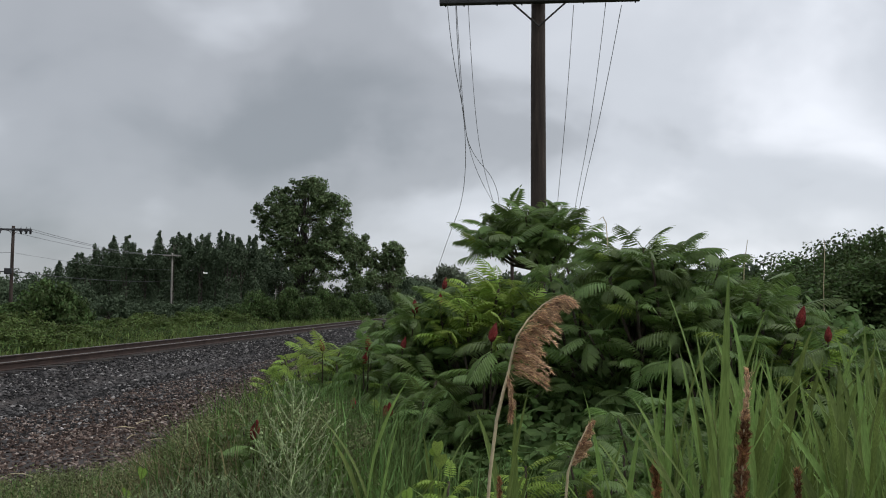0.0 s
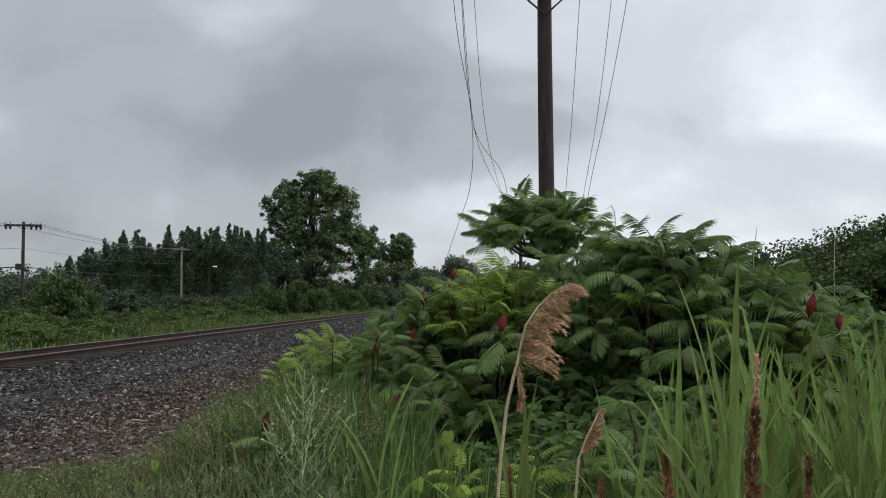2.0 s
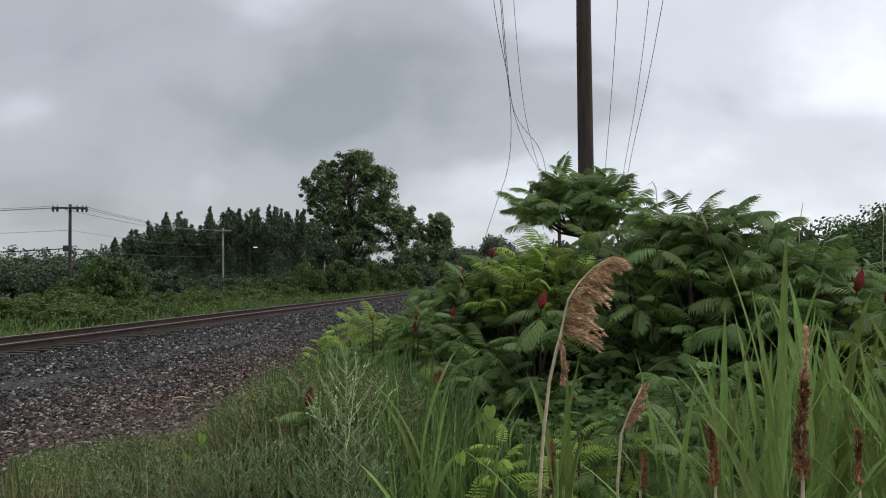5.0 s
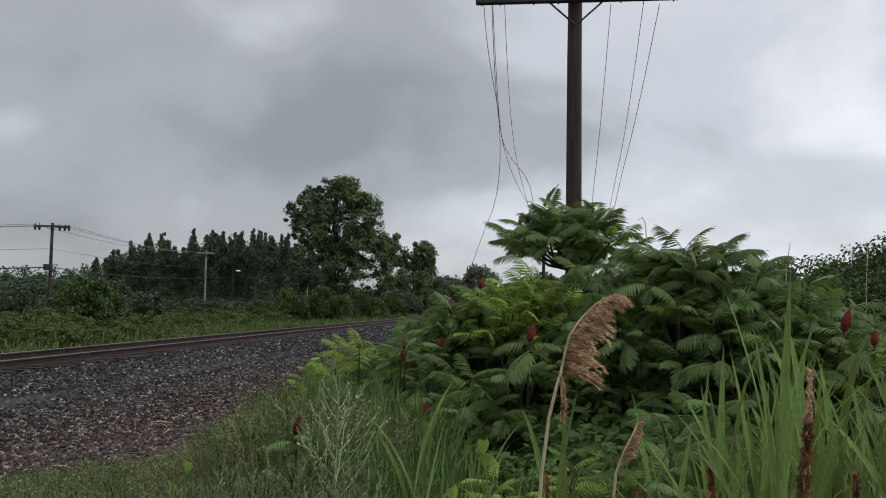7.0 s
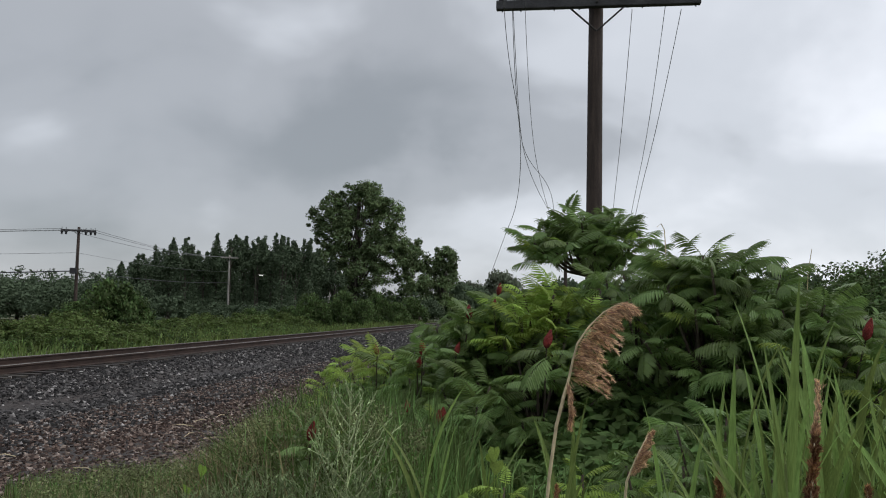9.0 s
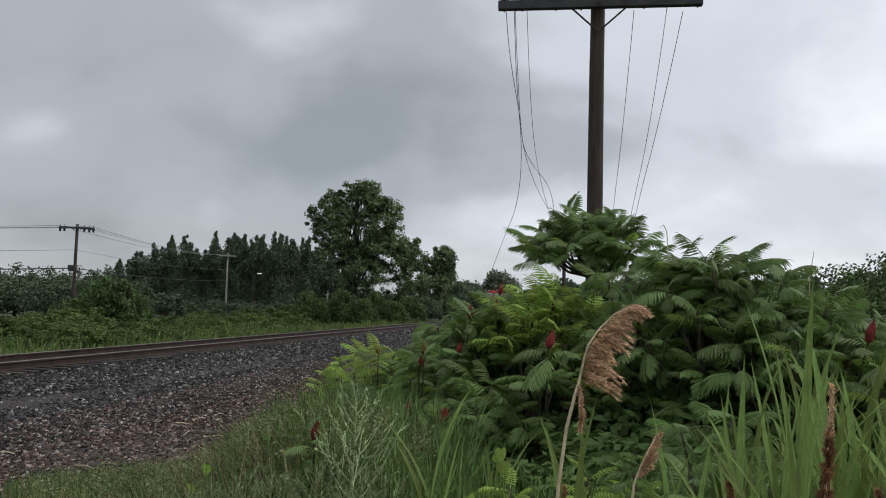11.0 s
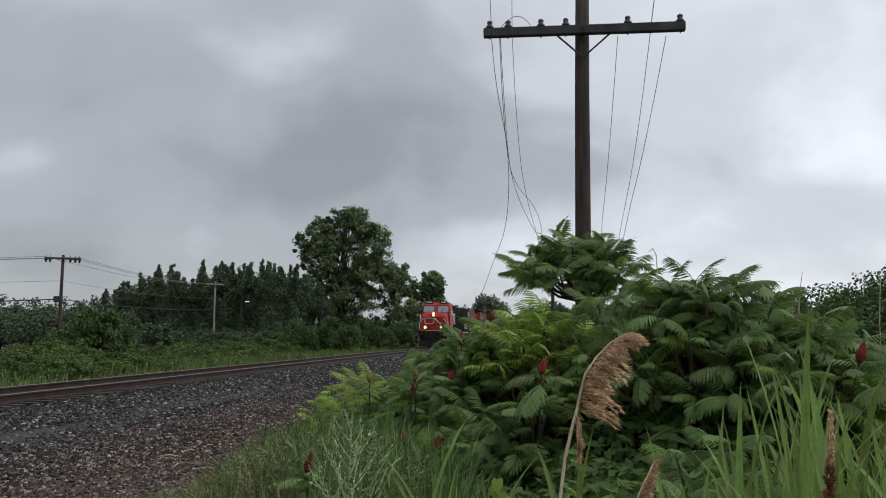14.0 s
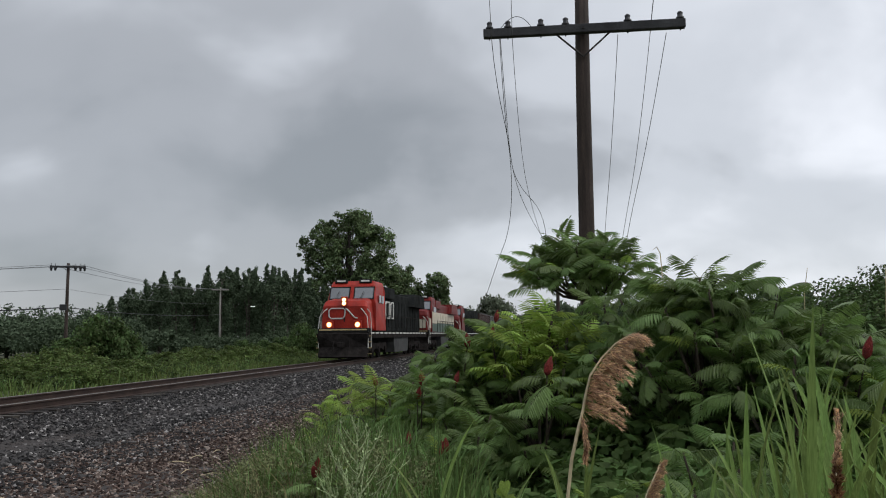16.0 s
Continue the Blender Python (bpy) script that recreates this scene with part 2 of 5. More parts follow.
M_WHITE = mat("white_paint", (0.52, 0.51, 0.47), 0.5, var=0.12, scale=2, fine=30)
M_GREENP = mat("dull_green_paint", (0.06, 0.1, 0.075), 0.55, var=0.2, scale=2, fine=30)
M_MAROON = mat("dark_red_paint", (0.15, 0.02, 0.018), 0.5, var=0.25, scale=2, fine=30, spec=0.1)
M_UNDER = mat("grimy_underframe", (0.034, 0.03, 0.028), 0.8, 0.2, var=0.35, scale=3, fine=30, bump=0.3, spec=0.0)
M_TANK = mat("grey_fuel_tank", (0.075, 0.075, 0.074), 0.55, var=0.25, scale=2, fine=20, spec=0.05)
M_CAR = mat("grey_freight_car_paint", (0.11, 0.11, 0.108), 0.6, var=0.25, scale=1, fine=12)
M_BROWNCAR = mat("brown_freight_car_paint", (0.06, 0.03, 0.024), 0.6, var=0.3, scale=1, fine=12)
M_YELLOW = mat("yellow_handrail_paint", (0.55, 0.42, 0.2), 0.5, var=0.2)
M_GLASS = mat("dark_cab_glass", (0.05, 0.058, 0.065), 0.08, var=0.1, spec=1.0)
M_GLASS.node_tree.nodes["Principled BSDF"].inputs["IOR"].default_value = 1.65
M_LAMP = glow("headlight_glow", (1.0, 0.8, 0.52), 2.6)
# orange emission standing in for the glare fringe round the headlights
M_GLARE = glow("headlight_glare", (1.0, 0.36, 0.1), 0.9)
M_STREET = glow("street_lamp_lens", (1.0, 0.98, 0.95), 0.7)


# ---- building helpers ----
def mesh_object(name, verts, faces, material, parent=None, label="", smooth=False):
    me = bpy.data.meshes.new(name)
    me.from_pydata(verts, [], faces)
    me.materials.append(material)
    if smooth:
        me.polygons.foreach_set("use_smooth", [True] * len(me.polygons))
    me.update()
    ob = new(name, me)
    ob.parent = parent
    if label:
        ob["label"] = label
    return ob


def part(name, bm, material, parent=None, label="", smooth=False):
    me = bpy.data.meshes.new(name)
    bm.to_mesh(me)
    bm.free()
    for m in material if isinstance(material, (list, tuple)) else [material]:
        me.materials.append(m)
    if smooth:
        me.polygons.foreach_set("use_smooth", [True] * len(me.polygons))
    ob = new(name, me)
    ob.parent = parent
    if label:
        ob["label"] = label
    return ob


def share(name, ob, parent, m):
    """Another object on the mesh of ob."""
    o = new(name, ob.data)
    o.parent = parent
    o.matrix_basis = m
    return o


def box(bm, x0, x1, y0, y1, z0, z1, bevel=0.0):
    r = bmesh.ops.create_cube(bm, size=1, matrix=Matrix.Translation(((x0 + x1) / 2, (y0 + y1) / 2, (z0 + z1) / 2)) @ Matrix.Diagonal((x1 - x0, y1 - y0, z1 - z0, 1)))
    if bevel:
        edges = list({e for v in r["verts"] for e in v.link_edges})
        bmesh.ops.bevel(bm, geom=edges, offset=bevel, segments=2, affect="EDGES", profile=0.6)
    return bm


def prism(bm, outline, x0, x1):
    """An outline in (y, z) drawn out along x."""
    a = [bm.verts.new((x0, y, z)) for y, z in outline]
    b = [bm.verts.new((x1, y, z)) for y, z in outline]
    bm.faces.new(a[::-1])
    bm.faces.new(b)
    for i in range(len(a)):
        j = (i + 1) % len(a)
        bm.faces.new((a[i], a[j], b[j], b[i]))
    bmesh.ops.recalc_face_normals(bm, faces=bm.faces)
    return bm


def tube(bm, points, radii, sides=6):
    """A tapered tube through points."""
    rings = []
    pts = [Vector(p) for p in points]
    for i, p in enumerate(pts):
        d = (pts[min(i + 1, len(pts) - 1)] - pts[max(i - 1, 0)]).normalized()
        a = d.cross(Vector((0.31, 0.95, 0.07))).normalized()
        b = d.cross(a)
        r = radii[i] if isinstance(radii, (list, tuple)) else radii
        rings.append([bm.verts.new(p + r * (a * math.cos(k * math.tau / sides) + b * math.sin(k * math.tau / sides))) for k in range(sides)])
    for r0, r1 in zip(rings, rings[1:]):
        for k in range(sides):
            bm.faces.new((r0[k], r0[(k + 1) % sides], r1[(k + 1) % sides], r1[k]))
    bm.faces.new(rings[0][::-1])
    bm.faces.new(rings[-1])
    return bm


def sight(right, up, d):
    """A spot by its bearing and rise from the viewpoint, d metres ahead."""
    return Vector((0.05 + right * d, d, EYE - 0.02 + up * d))


# the railway's own axes: along the line, and across it to the east
U, N = Vector((0.0906, 0.9959, 0)), Vector((0.9959, -0.0906, 0))
TRACK, RAIL_Z, TIE_Z = -12.36, 0.47, 0.29
LINE = math.degrees(math.atan2(-U.x, U.y))


def along(s, n, z=0.0):
    return U * s + N * n + Vector((0, 0, z))


def level(n):
    """Height of the ground across the line."""
    pts = ((-60, 0.0), (-17, 0.0), (-15.2, 0.0), (-13.9, TIE_Z - 0.05), (-10.9, TIE_Z - 0.05), (-8.8, 0.04), (-4.5, 0.0), (60, 0.0))
    for (a, za), (b, zb) in zip(pts, pts[1:]):
        if n <= b:
            k = max(0.0, (n - a) / (b - a))
            return za + (zb - za) * k
    return 0.0


# ---- ground ----
def ground():
    bm = bmesh.new()
    ns = [-2500, -400, -120, -60, -30, -20, -17, -15.2, -14.5, -13.9, -12.36, -10.75, -10, -9.3, -8.6, -7.5, -6, -4.5, -3, -1, 2, 6, 12, 25, 60, 150, 500, 2500]
    ss = [-2500, -500, -100, -40] + [i * 3.0 for i in range(-10, 40)] + [125, 140, 160, 190, 240, 320, 450, 700, 1200, 2600]
    grid = []
    for s in ss:
        row = []
        for n in ns:
            far = max(0.0, abs(n + 8) - 40)
            z = level(n) + 0.04 * noise.noise((s * 0.3, n * 0.5, 1.7)) * (abs(n + 12.3) > 2.5)
            row.append(bm.verts.new(along(s, n, z if far == 0 else 0)))
        grid.append(row)
    for a, b in zip(grid, grid[1:]):
        for i in range(len(ns) - 1):
            fc = bm.faces.new((a[i], a[i + 1], b[i + 1], b[i]))
            fc.material_index = 1 if -15.2 <= ns[i] < -4.5 else 0
    bmesh.ops.recalc_face_normals(bm, faces=bm.faces)
    g = part("ground", bm, [M_SOIL, M_GRAVEL], smooth=True)
    tagged(g, "green turf and soil with a broad gravel strip", "ground", kind="structure")


ground()


def stones(name, label, material, count, s_range, n_range, size, power=1.6, seed=1):
    """Loose angular stones, denser near the viewpoint."""
    rg = np.random.default_rng(seed)
    s = s_range[0] + (s_range[1] - s_range[0]) * rg.random(count) ** power
    n = n_range[0] + (n_range[1] - n_range[0]) * rg.random(count)
    keep = np.abs(n - TRACK) > 0.98
    s, n = s[keep], n[keep]
    z = np.array([level(v) for v in n])
    c = np.outer(s, U) + np.outer(n, N)
    c[:, 2] = z + 0.008
    k = len(c)
    r = size * (0.55 + 0.9 * rg.random(k) ** 1.5)
    base = np.array([(1, 0, 0), (-1, 0, 0), (0, 1, 0), (0, -1, 0), (0, 0, 1), (0, 0, -1.0)])
    v = base[None] * (0.6 + 0.7 * rg.random((k, 6, 1))) + 0.25 * rg.standard_normal((k, 6, 3))
    q = rg.standard_normal((k, 4))
    q /= np.linalg.norm(q, axis=1)[:, None]
    w, x, y, zq = q.T
    rot = np.stack([1 - 2 * (y * y + zq * zq), 2 * (x * y - zq * w), 2 * (x * zq + y * w), 2 * (x * y + zq * w), 1 - 2 * (x * x + zq * zq), 2 * (y * zq - x * w),
                    2 * (x * zq - y * w), 2 * (y * zq + x * w), 1 - 2 * (x * x + y * y)], 1).reshape(k, 3, 3)
    v = np.einsum("kij,kvj->kvi", rot, v) * r[:, None, None] * np.array([1, 1, 0.75])
    v = (v + c[:, None]).reshape(-1, 3)
    tri = np.array([(0, 2, 4), (2, 1, 4), (1, 3, 4), (3, 0, 4), (2, 0, 5), (1, 2, 5), (3, 1, 5), (0, 3, 5)])
    f = (tri[None] + 6 * np.arange(k)[:, None, None]).reshape(-1, 3)
    ob = mesh_object(name, v.tolist(), f.tolist(), material)
    tagged(ob, label, "gravel", kind="stuff")


stones("ballast", "grey crushed-stone ballast on the railway shoulder", M_STONE, 62000, (4, 42), (-15.0, -6.2), 0.037, 1.6, 1)
stones("far_ballast", "grey crushed-stone ballast along the distant railway", M_STONE, 22000, (38, 130), (-15.0, -6.5), 0.06, 1.8, 2)
stones("gravel", "brownish loose gravel beside the ballast", M_STONE_B, 46000, (3, 32), (-7.8, -4.0), 0.027, 1.6, 3)


# ---- railway ----
def railway():
    track = tagged(new("railway_track"), "rusty steel rails on dark timber ties in ballast", "railway track")
    track.matrix_basis = Matrix.Translation(along(0, TRACK)) @ pose(0, 0, 0, 0, 0, LINE)
    prof = [(-0.07, 0), (0.07, 0), (0.07, 0.012), (0.012, 0.035), (0.01, 0.125), (0.036, 0.14), (0.036, 0.172), (0.026, 0.182), (-0.026, 0.182), (-0.036, 0.172), (-0.036, 0.14), (-0.01, 0.125), (-0.012, 0.035), (-0.07, 0.012)]
    first = None
    for side in (-1, 1):
        bm = bmesh.new()
        a = [bm.verts.new((x, -60, z)) for x, z in prof]
        b = [bm.verts.new((x, 560, z)) for x, z in prof]
        for i in range(len(prof)):
            j = (i + 1) % len(prof)
            fc = bm.faces.new((a[i], a[j], b[j], b[i]))
            fc.material_index = 1 if i in (7, 8, 6) else 0
        bmesh.ops.recalc_face_normals(bm, faces=bm.faces)
        ob = part("rail", bm, [M_RAIL, M_RAILTOP], track)
        ob.matrix_basis = pose(side * 0.7535, 0, TIE_Z)
    rg = random.Random(4)
    for i in range(260):
        if first is None:
            bm = box(bmesh.new(), -1.3, 1.3, -0.115, 0.115, -0.17, 0.0, 0.012)
            first = ob = part("tie", bm, M_TIE, track)
        else:
            ob = share("tie", first, track, Matrix())
        ob.matrix_basis = pose(rg.uniform(-0.04, 0.04), 2 + i * 0.5, TIE_Z, 0, 0, rg.uniform(-1, 1))


railway()


# ---- telegraph pole beside the line, utility poles beyond it ----
def pole_with_arm(base, height, r0, r1, arm_z, arm_w, turn, pins, wood, arm_wood, label, lean=0.0, arm_roll=0.0, hung=False):
    p = tagged(new("utility_pole"), label, "utility pole", "poles")
    p.matrix_basis = pose(*base, 0, lean, turn)
    bm = tube(bmesh.new(), [(0, 0, -0.3), (0.004, 0, height * 0.35), (-0.006, 0, height * 0.7), (0, 0, height)], [r0, r0 * 0.7 + r1 * 0.3, r0 * 0.35 + r1 * 0.65, r1], 14)
    part("post", bm, wood, p, smooth=True)
    arm = part("crossarm", box(bmesh.new(), -arm_w / 2, arm_w / 2, -0.055, 0.055, -0.065, 0.065, 0.012), arm_wood, p)
    arm.matrix_basis = pose(0, -r1 - 0.07, arm_z, 0, arm_roll)
    for side in (-1, 1):
        bm = tube(bmesh.new(), [(side * arm_w * 0.135, -r1 - 0.075, arm_z - 0.06), (0.0, -r1 - 0.05, arm_z - 0.42 * arm_w / 3)], 0.014, 6)
        part("brace", bm, M_IRON, p)
    part("bolt", tube(bmesh.new(), [(0, -r1 - 0.15, arm_z), (0, -r1, arm_z)], 0.02, 8), M_IRON, p)
    for x in pins:
        ins = part("insulator", insulator_mesh(), M_INSUL, p, smooth=True)
        z = arm_z + 0.065 - x * math.tan(radians(arm_roll))
        ins.matrix_basis = pose(x, -r1 - 0.07, z - 0.13, 180) @ Matrix.Diagonal((1.7, 1.7, 1.7, 1)) if hung else pose(x, -r1 - 0.07, z)
    return p


def insulator_mesh():
    bm = bmesh.new()
    tube(bm, [(0, 0, -0.16), (0, 0, 0.03)], 0.011, 6)
    tube(bm, [(0, 0, 0.0), (0, 0, 0.035), (0, 0, 0.045), (0, 0, 0.085), (0, 0, 0.1), (0, 0, 0.12)], [0.062, 0.056, 0.036, 0.04, 0.042, 0.02], 12)
    return bm


POLE = Vector((1.45, 11.75, 0.0))
pole_with_arm(POLE, 7.6, 0.125, 0.098, 6.27, 2.9, -4, (-1.36, -1.09, -0.61, -0.25, 0.64, 1.38), M_POLE, M_ARM,
              "weathered dark-brown wooden telegraph pole with a dark crossarm", lean=0.3, arm_roll=-0.4)
pole_with_arm(Vector((4.45, 50.5, 0)), 6.6, 0.12, 0.1, 5.6, 2.9, -5, (-1.3, -0.8, 0.8, 1.3), M_POLE, M_ARM, "distant wooden telegraph pole standing among shrubs")
pole_with_arm(Vector((-27.3, 52, 0)), 6.75, 0.12, 0.09, 6.5, 2.15, 22, (-1.0, -0.75, 0.45, 0.75, 1.0), M_POLE, M_ARM,
              "dark wooden utility pole with crossarm and hung insulators", hung=True)
pole_with_arm(Vector((-29.65, 90, 0)), 7.4, 0.12, 0.09, 7.1, 1.9, 18, (-0.85, -0.5, 0.5, 0.85), M_POLE_PALE, M_POLE_PALE, "pale grey wooden utility pole with a small crossarm")


def wire(points, r=0.006, label="thin slack overhead wire", name="overhead_wire", metal=M_WIRE):
    cu = bpy.data.curves.new(name, "CURVE")
    cu.dimensions, cu.bevel_depth, cu.bevel_resolution = "3D", r, 1
    sp = cu.splines.new("NURBS")
    sp.points.add(len(points) - 1)
    for q, p in zip(sp.points, points):
        q.co = (*p, 1)
    sp.use_endpoint_u, sp.order_u, sp.resolution_u = True, 3, 8
    cu.materials.append(metal)
    ob = new(name, cu)
    tagged(ob, label, "wire", "overhead wires")
    return ob


def wires():
    s = sight
    # slack wires hanging from the crossarm into the brush beyond
    wire([s(0.008, 0.372, 11.7), s(0.012, 0.32, 12), s(0.028, 0.24, 13), s(0.034, 0.19, 14), s(0.071, 0.15, 15.5), s(0.072, 0.12, 16)], 0.005)
    wire([s(0.018, 0.375, 11.7), s(0.022, 0.28, 12.3), s(0.032, 0.2, 13.5), s(0.028, 0.13, 15), s(0.012, 0.09, 16), s(-0.005, 0.04, 17)], 0.005)
    wire([s(0.019, 0.375, 11.75), s(0.025, 0.27, 12.4), s(0.033, 0.19, 13.8), s(0.06, 0.13, 15.5), s(0.075, 0.11, 16.5)], 0.0045)
    wire([s(0.034, 0.372, 11.7), s(0.04, 0.25, 13), s(0.053, 0.16, 15), s(0.07, 0.11, 16)], 0.004)
    wire([s(0.166, 0.375, 11.7), s(0.155, 0.23, 13.5), s(0.143, 0.12, 16), s(0.139, 0.06, 18)], 0.0045)
    wire([s(0.206, 0.375, 11.7), s(0.188, 0.23, 13.5), s(0.165, 0.12, 16), s(0.155, 0.06, 18)], 0.0045)
    wire([s(0.226, 0.375, 11.7), s(0.2, 0.24, 13.3), s(0.172, 0.13, 16), s(0.162, 0.07, 18)], 0.005)
    # the same wires running on over the viewpoint
    wire([s(0.008, 0.372, 11.7), s(0.006, 0.42, 11.0), s(-0.002, 0.55, 9), s(-0.03, 0.95, 5.5), s(-0.3, 2.5, 2.2), Vector((-1.5, -20, 7))], 0.004)
    wire([s(0.034, 0.372, 11.7), s(0.033, 0.42, 11.0), s(0.032, 0.55, 9), s(0.02, 0.95, 5.5), s(-0.1, 2.5, 2.2), Vector((-1, -20, 7))], 0.004)
    wire([s(0.206, 0.375, 11.7), s(0.212, 0.43, 11.0), s(0.235, 0.56, 9), s(0.33, 0.95, 5.5), s(0.75, 2.5, 2.2), Vector((1.2, -20, 7))], 0.006)
    # jumper loop on the crossarm
    wire([s(0.018, 0.385, 11.62), s(0.03, 0.402, 11.6), s(0.05, 0.402, 11.6), s(0.06, 0.385, 11.62)], 0.005, "short curved jumper wire on the crossarm")
    # lines of the utility poles beyond the railway
    for dx, dz, far_dx in ((-0.95, 6.6, -0.6), (0.45, 6.6, 0.4), (0.95, 6.6, 0.7)):
        a, b = Vector((-27.3 + dx, 51.8 + dx * 0.35, dz)), Vector((-29.65 + far_dx, 90, 7.2))
        wire([a, a.lerp(b, 0.3) - Vector((0, 0, 0.5)), a.lerp(b, 0.65) - Vector((0, 0, 0.55)), b], 0.014, "thin dark overhead power line")
        c = Vector((-75 + dx, 36, 6.3))
        wire([a, a.lerp(c, 0.35) - Vector((0, 0, 1.1)), a.lerp(c, 0.7) - Vector((0, 0, 1.1)), c], 0.014, "thin dark overhead power line")
    for z, r, metal in ((5.05, 0.013, M_WIRE), (3.85, 0.04, M_INSUL)):
        a, b, c = Vector((-27.3, 51.9, z)), Vector((-29.65, 89.9, z + 0.5)), Vector((-75, 36, z))
        wire([a, a.lerp(b, 0.5) - Vector((0, 0, 0.6)), b], r * 0.7, "dark overhead cable between poles", metal=metal)
        wire([a, a.lerp(c, 0.5) - Vector((0, 0, 1.5)), c], r, "dark overhead cable between poles", metal=metal)


wires()


def splice_box():
    b = part("splice_box", box(bmesh.new(), -0.22, 0.22, -0.14, 0.14, -0.2, 0.2, 0.05), M_INSUL)
    b.matrix_basis = pose(-27.42, 51.78, 3.85, 0, 0, 22)
    tagged(b, "small dark cable box fixed to a utility pole", "cable box")


splice_box()


def street_lamp():
    p = tagged(new("street_lamp"), "small distant street lamp with a pale lit head", "street lamp")
    p.matrix_basis = Matrix.Translation((-27.2, 92, 0))
    part("post", tube(bmesh.new(), [(0, 0, 0), (0, 0, 5.3)], [0.07, 0.05], 8), M_BARK, p)
    part("arm", tube(bmesh.new(), [(0, 0, 5.25), (0.5, -0.1, 5.3)], 0.03, 6), M_IRON, p)
    part("head", box(bmesh.new(), 0.45, 0.9, -0.2, 0.05, 5.24, 5.32, 0.03), M_STREET, p)


street_lamp()


def dead_trunk():
    t = part("dead_trunk", tube(bmesh.new(), [(-19.2, 95, -0.1), (-19.25, 95, 2), (-19.15, 95, 3.6)], [0.09, 0.08, 0.05], 8), M_POLE_PALE)
    tagged(t, "pale bare dead tree trunk at the wood's edge", "tree trunk")


dead_trunk()


# ---- trees ----
def leaf_cloud(name, clumps, per, size, material, parent, seed, squash=0.85, up=0.3):
    """Clumps (x, y, z, r), each of many small leaf blades."""
    rg = np.random.default_rng(seed)
    cl = np.repeat(np.array(clumps, float), per, 0)
    k = len(cl)
    d = rg.standard_normal((k, 3))
    d /= np.linalg.norm(d, axis=1)[:, None]
    c = cl[:, :3] + d * (cl[:, 3] * rg.random(k) ** 0.45)[:, None] * np.array([1, 1, squash])
    nrm = d + 0.7 * rg.standard_normal((k, 3)) + np.array([0, 0, up])
    nrm /= np.linalg.norm(nrm, axis=1)[:, None]
    t = np.cross(nrm, rg.standard_normal((k, 3)))
    t /= np.linalg.norm(t, axis=1)[:, None]
    b = np.cross(nrm, t)
    s = size * (0.6 + 0.8 * rg.random(k))[:, None]
    v = np.stack([c - t * s, c + b * s * 0.55, c + t * s, c - b * s * 0.55], 1).reshape(-1, 3)
    f = np.arange(4 * k).reshape(-1, 4)
    return mesh_object(name, v.tolist(), f.tolist(), material, parent)


def limbs(parent, base_r, trunk, tips, material, seed):
    rg = random.Random(seed)
    bm = bmesh.new()
    n = len(trunk)
    tube(bm, trunk, [base_r * (1 - 0.8 * i / (n - 1)) for i in range(n)], 8)
    part("trunk", bm, material, parent, smooth=True)
    bm = bmesh.new()
    for tip in tips:
        i = rg.randrange(max(1, n // 3), n - 1)
        a, tp = Vector(trunk[i]), Vector(tip)
        m = a.lerp(tp, 0.5) + Vector((rg.uniform(-0.2, 0.2), rg.uniform(-0.2, 0.2), 0.15 * (tp - a).length))
        tube(bm, [a, m, tp], [base_r * 0.4, base_r * 0.22, base_r * 0.07], 5)
    part("limb", bm, material, parent, smooth=True)


def big_tree(name, label, height, lobes, per, size, material, seed, bare=0.25, base_r=0.35):
    """lobes: (x, y, z, rx, rz, clumps)."""
    rg = random.Random(seed)
    t = tagged(new(name), label, "tree")
    clumps, tips = [], []
    for x, y, z, rx, rz, n in lobes:
        for _ in range(int(n * 1.5)):
            v = Vector((rg.gauss(0, 1), rg.gauss(0, 1), rg.gauss(0, 1))).normalized() * rg.uniform(0.45, 1.0)
            p = Vector((x + v.x * rx, y + v.y * rx, z + v.z * rz))
            clumps.append((*p, rg.uniform(0.3, 0.95) * min(1.0, rx / 2.2 + 0.25)))
        tips.append((x, y, z + 0.3 * rz))
        for _ in range(3):
            tips.append(clumps[-1 - rg.randrange(n)][:3])
    limbs(t, base_r, [(0, 0, -0.2), (0.1, 0.05, height * 0.2), (-0.1, 0.1, height * 0.45), (0.15, 0, height * 0.7), (0.1, 0.05, height * 0.9)], tips, M_BARK, seed)
    leaf_cloud("crown", clumps, per, size, material, t, seed)
    return t


